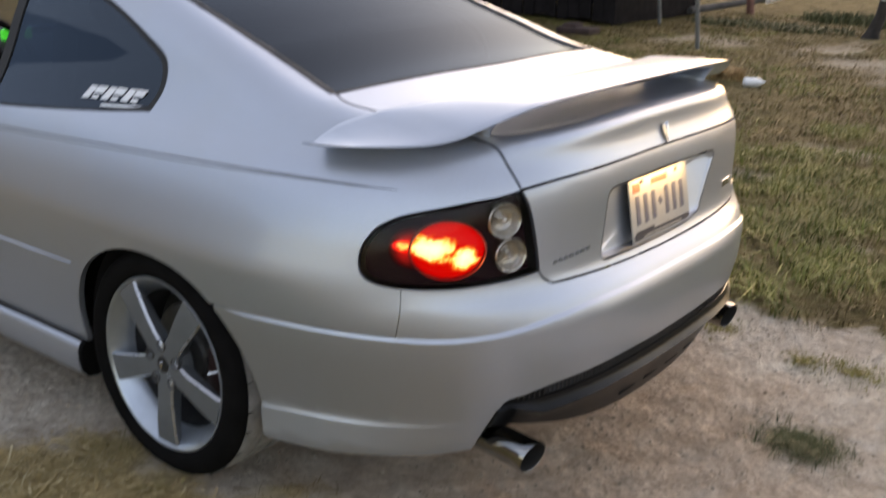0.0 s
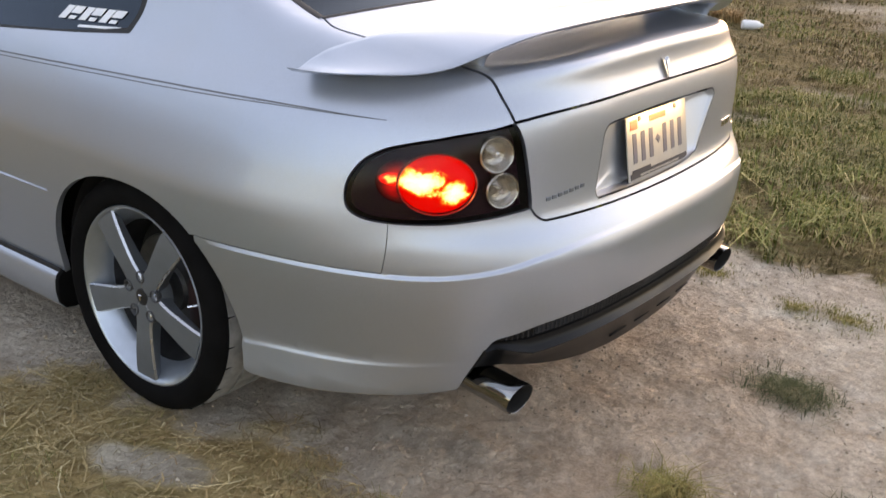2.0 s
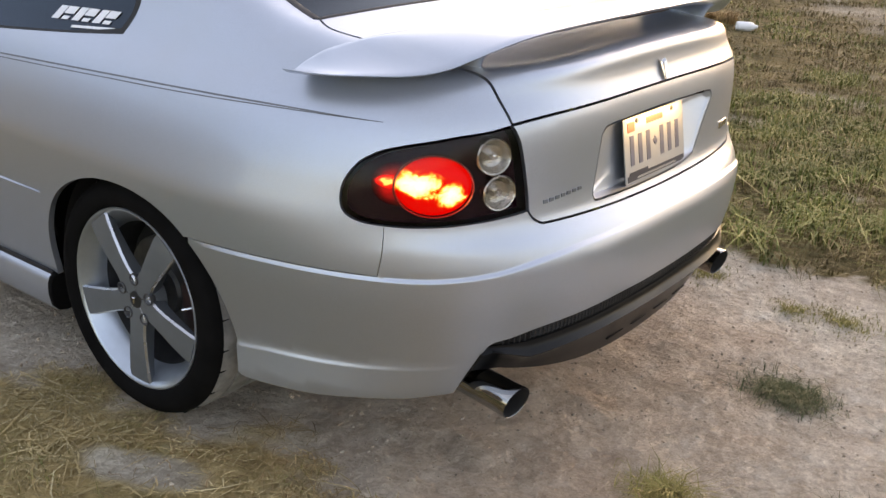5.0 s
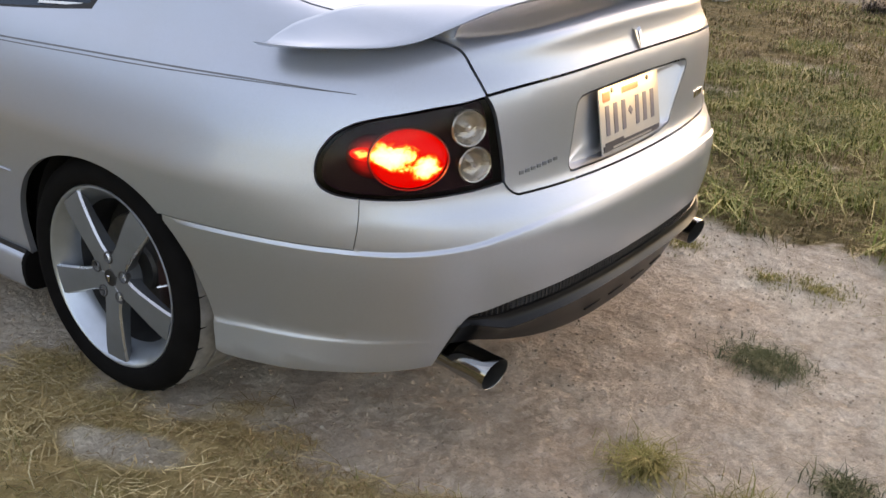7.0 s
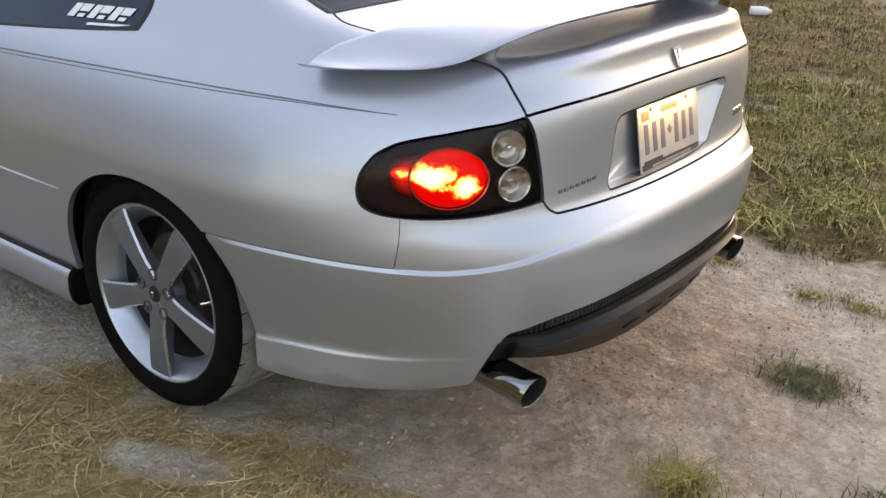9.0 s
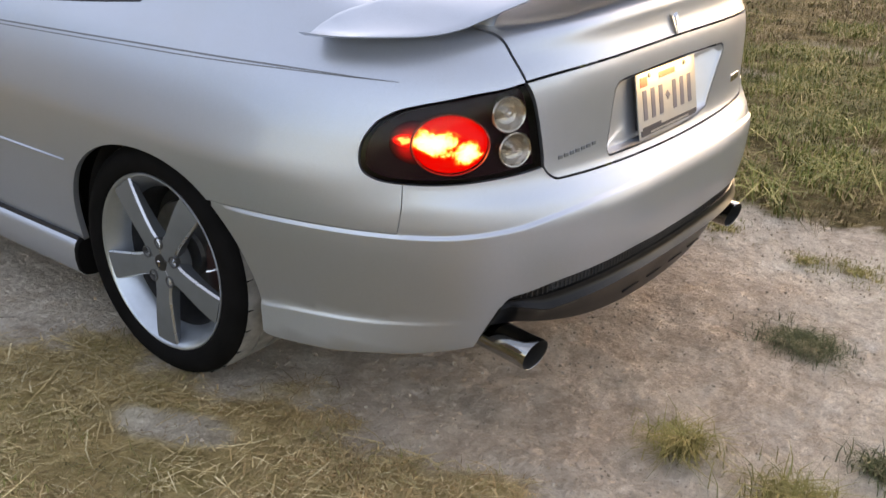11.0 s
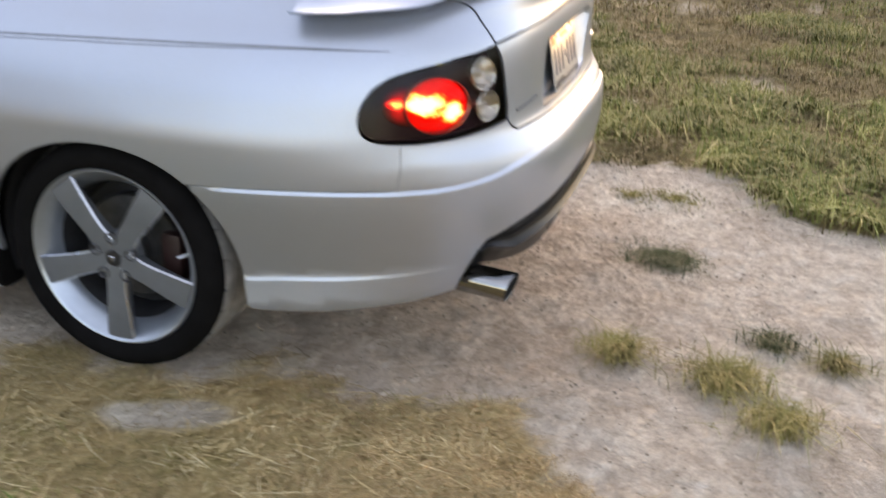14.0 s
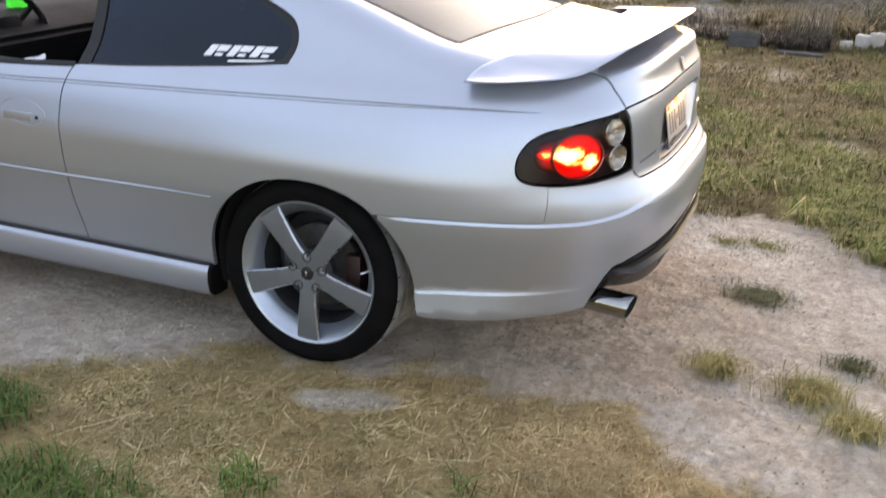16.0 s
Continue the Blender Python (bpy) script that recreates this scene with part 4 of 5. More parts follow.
TIP = plain("exhaust_chrome", (0.33, 0.32, 0.31), 0.10, 1.0, vary=0.12, scale=18, rough_vary=0.05)
for s in (-1, 1):
    m = pose(1.025 if s < 0 else 1.010, -.601 if s < 0 else .556, .297, 0, 0, -99) @ Matrix.Diagonal((.88, 1, .88, 1))
    pipe = part("exhaust_tip", to_mesh("exhaust_tip", lathe([(.0450, .000), (.0455, -.0015), (.0465, -.002), (.0475, .002), (.0465, .03), (.046, .20), (.040, .24), (.025, .30)], m @ pose(0, 0, 0, 0, 0, 180), 40), 50), TIP, car, "polished chrome exhaust tip, slash cut")
    bore = part("exhaust_bore", to_mesh("exhaust_bore", lathe([(.0452, -.0012), (.043, .004), (.0395, .06), (.035, .16), (.0, .17)], m @ pose(0, 0, 0, 0, 0, 180), 32), 60), SOOT_AND_SHADE, pipe)
    for ob in (pipe, bore):
        for v in ob.data.vertices:
            v.co.x += .26 * (v.co.z - .297)
    bm = bmesh.new()
    tube(bm, [(.80, s * .55, .30), (.5, s * .5, .30), (.2, s * .42, .29)], .03, 12)
    part("exhaust_pipe", to_mesh("exhaust_pipe", bm), STEEL, pipe)
    bm = bmesh.new()
    rim = [(.79, .281), (.850, .281), (.870, .278), (.882, .268), (.889, .250), (.890, .216), (.883, .180), (.868, .163), (.84, .157), (.79, .160)]
    loft(bm, [[(x, s * (.83 + (y - .83) * k), .22 + (z - .22) * k) for y, z in rim] for x, k in ((-.388, 1.0), (-.376, 1.0), (-.373, .95))])
    part("mud_flap", to_mesh("mud_flap", bm), RUBBER, car)

# ---- plate, trims, markings ----
PLATE_W = plain("plate_face", (0.37, 0.355, 0.325), 0.35, vary=0.05)
PLATE_INK = plain("plate_ink", (0.11, 0.11, 0.14), 0.4)
PLATE_RED = plain("plate_red", (0.35, 0.09, 0.06), 0.4)
PLATE_BASE = plain("plate_landscape", (0.03, 0.03, 0.04), 0.45)
pm = pose(1.000, .004, .792, 0, -11, 0) @ Matrix.Scale(1.07, 4)
bm = bmesh.new()
box(bm, (0, 0, 0), (.003, .305, .152), .0013)
bm.transform(pm)
plate = part("license_plate", bm, PLATE_W, car, "pale licence plate with dark marks, lit by a warm lamp")


def plate_bar(y, z, w, h, mat, turn=0):
    bm = bmesh.new()
    box(bm, (0, 0, 0), (.0016, w, h), .0004)
    bm.transform(pm @ pose(.0022, y, z, turn))
    part("plate_bar", bm, mat, plate)


for y in (-.117, -.077, -.037, .033, .073, .113):
    plate_bar(y, .000, .018, .070, PLATE_INK)
plate_bar(-.002, .004, .014, .018, PLATE_INK, 45)
plate_bar(0, .058, .082, .014, PLATE_RED)
plate_bar(-.118, .055, .034, .022, PLATE_RED)
plate_bar(0, -.064, .29, .014, PLATE_BASE)
plate_bar(-.09, -.055, .09, .010, PLATE_BASE)
plate_bar(0, -.066, .20, .006, PLATE_W)
for y in (-.09, .09):
    bm = lathe([(0, -.003), (.005, -.003), (.006, 0)], pm @ pose(.002, y, .066, 0, 0, 90), 10)
    part("plate_screw", to_mesh("plate_screw", bm), STEEL, plate)

bm = bmesh.new()
for sy in (-1, 1):
    arm = [(sy * .0190, 1.010), (sy * .0045, 1.001), (sy * .0010, .947), (sy * .0046, .956)]
    low, n = on_skin([(1.0, y, z) for y, z in arm], lift=-.001)
    high = low + n * .0075
    high = high * .8 + high.mean(0) * .2
    loft(bm, [[tuple(p) for p in low], [tuple(p) for p in high]])
part("tail_emblem", to_mesh("tail_emblem", bm, 20), CHROME, car, "small chrome arrowhead badge")
for i in range(7):
    y = -.498 + .0205 * i
    q, n = on_skin([(1.0, y, .749 + .0012 * i)], lift=.0015)
    bm = bmesh.new()
    box(bm, (0, 0, 0), (.0025, .0135, .0085), .0008)
    nn = Vector(n[0])
    bm.transform(Matrix.Translation(q[0]) @ nn.to_track_quat("X", "Z").to_matrix().to_4x4())
    part("lettering_bar", bm, ALLOY, car)
for i in range(3):
    q, n = on_skin([(1.0, .40 + .03 * i, .765)], lift=.002)
    bm = bmesh.new()
    box(bm, (0, 0, 0), (.004, .02, .02), .002)
    bm.transform(Matrix.Translation(q[0]) @ Vector(n[0]).to_track_quat("X", "Z").to_matrix().to_4x4())
    part("lettering_bar", bm, CHROME, car)

STRIPE_A = [(-1.9, -.872, .834), (-1.251, -.870, .845), (-.999, -.863, .855), (-.756, -.860, .866), (-.526, -.855, .876), (-.307, -.849, .885), (-.097, -.845, .895), (.104, -.840, .904), (.294, -.833, .913), (.474, -.818, .921), (.644, -.793, .926), (.743, -.765, .927)]
MOULD = [(-1.9, -.91, .517), (-1.261, -.910, .522), (-.946, -.911, .527), (-.625, -.912, .535), (-.344, -.910, .541)]
for s in (False, True):
    for dz, w in ((.0, .0045), (-.011, .003)):
        ln = [(x, y, z + .003 * min(1, (.76 - x) / .6) + dz * min(1, (.76 - x) / .6)) for x, y, z in STRIPE_A]
        part("pinstripe", ribbon("pinstripe", mir(ln) if s else ln, [w] * 8 + [w * .3], 0.0003, .0004), STRIPE, car, "thin dark pinstripe")
    part("side_moulding", ribbon("side_moulding", mir(MOULD) if s else MOULD, [.012] * 8 + [.009, .003], 0.002, .003), SILVER, car)
    # door handle in its dish
    sy = 1 if s else -1
    ring = [(-1.125 + .100 * math.cos(a), sy * .9, .735 + .043 * math.sin(a) - .01 * math.cos(a)) for a in np.linspace(0, 2 * math.pi, 41)]
    q, n = on_skin(ring)
    bm = bmesh.new()
    tube(bm, [Vector(p) + Vector(m) * .0005 for p, m in zip(q, n)], .0018, 8)
    handle = part("door_handle", to_mesh("door_handle", bm), SILVER, car, "silver pull handle in an oval dish")
    q, n = on_skin([(-1.125, sy * .9, .735)])
    hm = Matrix.Translation(q[0])
    bm = bmesh.new()
    box(bm, (-.022, sy * .004, -.016), (.128, .012, .030), .0055)
    bm.transform(hm)
    part("handle_grip", to_mesh("handle_grip", bm), SILVER, handle)
    part("key_lock", to_mesh("key_lock", lathe([(0, -.002), (.008, -.002), (.009, .006)], hm @ pose(.062, sy * .003, -.016) @ Matrix.Diagonal((1, -sy, 1, 1)), 16)), BLACK, handle)

# white sticker on the side glass: three plain slanted blocks and a strip
def decal(name, corners):
    q, n = on_skin(corners, lift=-.0135)
    bm = bmesh.new()
    loft(bm, [[tuple(p) for p in q], [tuple(p + m * .0008) for p, m in zip(q, n)]])
    return part(name, to_mesh(name, bm), WHITE_VINYL, car, "white vinyl sticker piece")


for x in (-.452, -.365, -.278):
    z = .986 + .075 * (x + .45)
    for a, c, lo, hi in ((0, .030, 0, .046), (.034, .076, .020, .046), (.042, .070, 0, .012)):
        decal("sticker_block", [(x + u + .5 * v, -.77, z + v + .075 * u) for u, v in ((a, lo), (c, lo), (c, hi), (a, hi))])
decal("sticker_strip", [(-.352, -.78, .976), (-.180, -.768, .989), (-.178, -.766, .996), (-.350, -.778, .983)])

# ---- cabin ----
for sy in (-1, 1):
    bm = bmesh.new()
    box(bm, (-1.22, sy * .775, .58), (1.7, .03, .62), .012)
    box(bm, (-1.25, sy * .75, .72), (.8, .06, .05), .015)
    part("door_trim", to_mesh("door_trim", bm), CABIN, car, "black inner door trim")
bm = bmesh.new()
loft(bm, [[(-2.1, y, .60), (-2.1, y, .93), (-1.95, y, .97), (-1.75, y, .95), (-1.62, y, .88), (-1.60, y, .74), (-1.7, y, .60)] for y in (-.74, -.4, 0, .4, .74)])
bmesh.ops.bevel(bm, geom=bm.edges[:], offset=.02, segments=2, affect="EDGES")
dash = part("dashboard", to_mesh("dashboard", bm), CABIN, car, "black dashboard")
bm = bmesh.new()
wm = pose(-1.68, -.36, .90, 0, 66, 0)
pts = [wm @ Vector((.185 * math.cos(a), .185 * math.sin(a), 0)) for a in np.linspace(0, 2 * math.pi, 33)]
tube(bm, pts, .015, 8)
for a in (0, 120, 240):
    tube(bm, [wm @ Vector((.185 * math.cos(radians(a)), .185 * math.sin(radians(a)), 0)), wm @ Vector((0, 0, -.03))], .012, 6)
box(bm, (0, 0, -.02), (.13, .13, .05), .02, wm)
part("steering_wheel", to_mesh("steering_wheel", bm), CABIN, dash)
GREEN = plain("green_display", (0.02, 0.45, 0.05), 0.3)
GREEN.node_tree.nodes["Principled BSDF"].inputs["Emission Color"].default_value = (0.0, 0.8, 0.06, 1)
GREEN.node_tree.nodes["Principled BSDF"].inputs["Emission Strength"].default_value = 0.25
bm = bmesh.new()
box(bm, (-1.84, -.15, .985), (.03, .13, .045), .010)
box(bm, (-1.84, -.13, .955), (.02, .03, .03), .004)
part("dash_display", to_mesh("dash_display", bm), GREEN, car, "small glowing green display on the dashboard")
bm = bmesh.new()
for k in range(3):
    box(bm, (0, 0, 0), (.05 - .01 * k, .035, .006), .002, pose(-1.185 + .022 * k, -.775, .894 + .005 * k, 8 * k, -14 * k, 20 * k))
part("folded_paper", to_mesh("folded_paper", bm), WHITE_VINYL, car, "crumpled white paper on the inner door ledge")


def seat(x, y, rest=True):
    bm = bmesh.new()
    box(bm, (x - .25, y, .48), (.52, .48, .20), .06)
    s = part("seat", to_mesh("seat", bm), LEATHER, car, "black leather seat")
    bm = bmesh.new()
    box(bm, (0, 0, .32), (.16, .48, .66), .06)
    bm.transform(pose(x + .02, y, .52, 0, 14, 0))
    part("backrest", to_mesh("backrest", bm), LEATHER, s)
    if not rest:
        return
    bm = bmesh.new()
    box(bm, (0, 0, .72), (.10, .26, .17), .04)
    bm.transform(pose(x + .02, y, .52, 0, 14, 0))
    part("headrest", to_mesh("headrest", bm), LEATHER, s)


for y in (-.36, .36):
    seat(-.95, y)
    seat(-.36, y * .95, False)
bm = bmesh.new()
box(bm, (.25, 0, .98), (.45, 1.1, .02), .006)
part("parcel_shelf", to_mesh("parcel_shelf", bm), CABIN, car)
plate_lamp = new("plate_lamp", bpy.data.lights.new("plate_lamp", "AREA"))
plate_lamp.data.shape, plate_lamp.data.size, plate_lamp.data.size_y = "RECTANGLE", .30, .02
plate_lamp.data.energy, plate_lamp.data.color = 0.24, (1.0, .74, .38)
plate_lamp.matrix_world = look((1.010, 0, .874), (.972, 0, .78))


# ---- ground ----
# below x -1.6 the cover is unseen, extended to darken the door's reflection
STRAW_EDGE = curve([(-6, -1.05), (-2.2, -1.15), (-1.6, -1.40), (-1.2, -1.5), (-.8, -1.30), (-.53, -1.06), (-.29, -.88), (.1, -.81), (.24, -.77), (.34, -.70), (.45, -.69), (.55, -.74), (.66, -.84), (.76, -.81), (.87, -.74), (1.03, -.66), (1.15, -.75), (1.26, -.88), (1.44, -.96), (1.6, -1.0), (2.2, -1.3), (4, -2.0), (9, -4)])
GRASS_EDGE = curve([(-9, 1.9), (-2, 1.5), (.6, 1.36), (1.2, 1.38), (1.5, 1.4), (1.65, 1.1), (1.9, .95), (2.6, .8), (4, .3), (9, -1.0)])
BARE = [(.17, -1.10, .075, .045), (.25, -1.06, .08, .05), (.33, -1.02, .07, .045), (-.34, -1.01, .07, .04), (-.13, 3.57, .2, .10), (.72, 2.52, .22, .07), (-.46, 5.37, .25, .12), (.1, 4.6, .3, .12), (1.5, 3.2, .2, .08), (.35, 5.7, .5, .14), (1.1, 5.5, .35, .10), (1.9, 5.8, .4, .16), (-.85, 8.9, .7, .45), (-.3, 8.3, .4, .25), (-1.8, 10.2, .35, .5), (-3.2, 9.9, .4, .3)]


def fbm(x, y, s, o=3):
    return noise.fractal((x * s, y * s, 3.7), 1.0, 2.0, o)


def cover(x, y):
    """How far the soil is grown over at a place: 0 bare, 1 full."""
    n = 0.10 * fbm(x, y, 3.0) + 0.07 * fbm(x, y, 11.0)
    a = (float(STRAW_EDGE(x)) + n - y) / 0.12
    b = (y - float(GRASS_EDGE(x)) + 1.2 * n) / 0.10
    v = min(1.0, max(0.0, max(a, b)))
    for cx, cy, rx, ry in BARE:
        d = math.hypot((x - cx) / rx, (y - cy) / ry) + 3.2 * n
        v *= min(1.0, max(0.2 if y < 0 else 0.45, (d - 0.55) / 0.8))
    return v


def height(x, y):
    g = 0.010 * fbm(x, y, 2.2) + 0.007 * fbm(x, y, 9.0) + 0.006 * max(0.0, fbm(x, y, 21.0))
    if y > 8.4 and x > -1.6:
        u = min(1.0, (y - 8.4) / 3.0) * min(1.0, (x + 1.6) / 1.2)
        g += .42 * u * u * (3 - 2 * u) * (1 + .5 * fbm(x, y, 1.2))
    for wx in (0.0, -2.789):
        for wy in (-.77, .77):
            d = math.hypot((x - wx) / .22, (y - wy) / .18)
            if d < 1:
                g = g * d * d - 0.011 * (1 - d * d)
    return g


def axis(lo, hi, a, b, step):
    v = list(np.arange(a, b, step))
    d, p = step, b
    while p < hi:
        v.append(p)
        d *= 1.12
        p += d
    v.append(hi)
    d, p, left = step, a, []
    while p > lo:
        d *= 1.12
        p -= d
        left.append(max(p, lo))
    return np.array(left[::-1] + v)


gx, gy = axis(-400, 400, -1.6, 2.4, .02), axis(-400, 400, -2.0, 2.2, .02)
verts = [(x, y, height(x, y) if abs(x) < 12 and abs(y) < 14 else 0.0) for x in gx for y in gy]
ny = len(gy)
faces = [(i * ny + j, (i + 1) * ny + j, (i + 1) * ny + j + 1, i * ny + j + 1) for i in range(len(gx) - 1) for j in range(ny - 1)]
me = bpy.data.meshes.new("ground")
me.from_pydata(verts, [], faces)
at = me.attributes.new("cover", "FLOAT", "POINT")
at.data.foreach_set("value", [cover(x, y) if abs(x) < 30 and abs(y) < 40 else 1.0 for x in gx for y in gy])
smooth(me)


def churned(x, y):
    """Loose reddish soil behind the car."""
    d = math.hypot((x - .85) / .50, y / .95)
    return max(0.0, min(1.0, 1.25 - d + .35 * fbm(x, y, 3.5)))


at = me.attributes.new("matted", "FLOAT", "POINT")
at.data.foreach_set("value", [1.0 if y < 0 else 0.0 for x in gx for y in gy])
at = me.attributes.new("churned", "FLOAT", "POINT")
at.data.foreach_set("value", [churned(x, y) if abs(x) < 3 and abs(y) < 3 else 0.0 for x in gx for y in gy])


def tint(nt, a, b, factor=1.0):
    n = nt.nodes.new("ShaderNodeMix")
    n.data_type, n.blend_type = "RGBA", "MULTIPLY"
    n.inputs["Factor"].default_value = factor
    nt.links.new(a, n.inputs["A"])
    nt.links.new(b, n.inputs["B"])
    return n.outputs["Result"]


def blend(nt, f, a, b):
    n = nt.nodes.new("ShaderNodeMix")
    n.data_type = "RGBA"
    nt.links.new(f, n.inputs["Factor"])
    nt.links.new(a, n.inputs["A"])
    nt.links.new(b, n.inputs["B"])
    return n.outputs["Result"]


def soil():
    """Pale crust over brown crumbs, churned red-brown near the car, dark litter where plants cover it."""
    m, nt, nodes, links, b = material("soil")
    co = nodes.new("ShaderNodeTexCoord").outputs["Object"]
    big, mid = noise_node(nt, 1.7, 5, .6, co), noise_node(nt, 11, 8, .72, co)
    crumb, fine = noise_node(nt, 48, 6, .75, co), noise_node(nt, 170, 3, .7, co)
    for n in (mid, crumb):
        n.inputs["Distortion"].default_value = 0.15
    crust = ramp_node(nt, mid.outputs[0], [(.34, (.51, .425, .335)), (.47, (.61, .528, .43)), (.56, (.695, .618, .515)), (.72, (.755, .692, .598))])
    broad = ramp_node(nt, big.outputs[0], [(.34, (.80, .77, .75)), (.5, (.98, .97, .96)), (.66, (1.08, 1.08, 1.07))])
    spots = ramp_node(nt, crumb.outputs[0], [(.28, (.72, .67, .63)), (.40, (.94, .92, .90)), (.55, (1.03, 1.03, 1.03)), (.70, (1.15, 1.15, 1.15))])
    grit = ramp_node(nt, fine.outputs[0], [(.3, (.87, .86, .85)), (.5, (1, 1, 1)), (.72, (1.08, 1.08, 1.07))])
    col = tint(nt, tint(nt, tint(nt, crust.outputs[0], broad.outputs[0]), spots.outputs[0]), grit.outputs[0])
    red = nodes.new("ShaderNodeAttribute")
    red.attribute_name = "churned"
    shade = ramp_node(nt, red.outputs["Fac"], [(0.0, (1, 1, 1)), (1.0, (.94, .83, .755))])
    col = tint(nt, col, shade.outputs[0])
    litter = ramp_node(nt, mid.outputs[0], [(.32, (.12, .090, .040)), (.5, (.205, .155, .070)), (.70, (.31, .24, .125))])
    patch = ramp_node(nt, noise_node(nt, 4.2, 6, .7, co).outputs[0], [(.36, (.42, .45, .34)), (.52, (.85, .84, .78)), (.66, (1.12, 1.08, 1.05))])
    low = tint(nt, tint(nt, litter.outputs[0], patch.outputs[0]), spots.outputs[0])
    straw = ramp_node(nt, mid.outputs[0], [(.32, (.27, .195, .085)), (.5, (.46, .34, .16)), (.70, (.60, .46, .245))])
    moss = ramp_node(nt, noise_node(nt, 3.1, 6, .7, co).outputs[0], [(.36, (.74, .77, .62)), (.5, (1.0, .98, .94)), (.66, (1.15, 1.08, 1.02))])
    south = nodes.new("ShaderNodeAttribute")
    south.attribute_name = "matted"
    low = blend(nt, south.outputs["Fac"], low, tint(nt, tint(nt, straw.outputs[0], moss.outputs[0]), spots.outputs[0]))
    a = nodes.new("ShaderNodeAttribute")
    a.attribute_name = "cover"
    links.new(blend(nt, a.outputs["Fac"], col, low), b.inputs["Base Color"])
    b.inputs["Roughness"].default_value = 0.95
    b.inputs["Specular IOR Level"].default_value = 0.15
    clod = nodes.new("ShaderNodeTexVoronoi")
    clod.feature = "SMOOTH_F1"
    clod.inputs["Scale"].default_value, clod.inputs["Randomness"].default_value = 34, 1.0
    warp = nodes.new("ShaderNodeMixRGB")
    warp.inputs[0].default_value = 0.06
    links.new(co, warp.inputs[1])
    links.new(crumb.outputs["Color"], warp.inputs[2])
    links.new(warp.outputs[0], clod.inputs["Vector"])
    h3 = nodes.new("ShaderNodeMath")
    h3.operation, h3.inputs[1].default_value = "MULTIPLY_ADD", -0.35
    links.new(clod.outputs["Distance"], h3.inputs[0])
    h1, h2 = nodes.new("ShaderNodeMath"), nodes.new("ShaderNodeMath")
    h1.operation = h2.operation = "MULTIPLY_ADD"
    h1.inputs[1].default_value, h2.inputs[1].default_value = 0.50, 0.05
    links.new(crumb.outputs[0], h1.inputs[0])
    links.new(mid.outputs[0], h1.inputs[2])
    links.new(fine.outputs[0], h2.inputs[0])
    links.new(h1.outputs[0], h2.inputs[2])
    links.new(h2.outputs[0], h3.inputs[2])
    bump(nt, h3.outputs[0], b, 1.0, 0.05)
    return m


tagged(part("ground", me, soil()), "pale dusty soil with pebbles and dry litter", kind="structure")


def blade_material(name, stops, trans=0.2):
    m, nt, nodes, links, b = material(name)
    geo = nodes.new("ShaderNodeNewGeometry")
    r = ramp_node(nt, geo.outputs["Random Per Island"], stops)
    co = nodes.new("ShaderNodeTexCoord").outputs["Object"]
    n = noise_node(nt, 2.5, 3, .5, co)
    v = ramp_node(nt, n.outputs[0], [(.3, (.55, .53, .48)), (.7, (1.2, 1.15, 1.05))])
    mul = nodes.new("ShaderNodeMix")
    mul.data_type, mul.blend_type = "RGBA", "MULTIPLY"
    mul.inputs["Factor"].default_value = 1.0
    links.new(r.outputs[0], mul.inputs["A"])
    links.new(v.outputs[0], mul.inputs["B"])
    links.new(mul.outputs["Result"], b.inputs["Base Color"])
    b.inputs["Roughness"].default_value = 0.7
    b.inputs["Specular IOR Level"].default_value = 0.2
    return m


STRAW = blade_material("straw", [(0.0, (.42, .30, .14)), (.4, (.60, .45, .235)), (.75, (.74, .585, .33)), (1.0, (.86, .74, .49))])
GREEN_GRASS = blade_material("green_grass", [(0.0, (.075, .095, .020)), (.5, (.160, .175, .042)), (.85, (.245, .235, .068)), (1.0, (.38, .325, .135))])
DRY_GRASS = blade_material("dry_grass", [(0.0, (.11, .078, .032)), (.4, (.185, .138, .058)), (.8, (.275, .208, .096)), (1.0, (.155, .15, .048))])
TURF = blade_material("trampled_turf", [(0.0, (.27, .20, .105)), (.5, (.43, .33, .18)), (.85, (.35, .295, .15)), (1.0, (.60, .48, .29))])
FRESH = blade_material("fresh_grass", [(0.0, (.05, .105, .025)), (.6, (.10, .18, .04)), (1.0, (.22, .26, .08))])
WEED = blade_material("weed_green", [(0.0, (.042, .054, .022)), (.6, (.080, .096, .042)), (1.0, (.18, .17, .09))])
TUFT_GRASS = blade_material("half_dry_tuft", [(0.0, (.17, .15, .05)), (.5, (.29, .255, .09)), (.85, (.42, .35, .15)), (1.0, (.22, .25, .075))])
rng = np.random.default_rng(7)


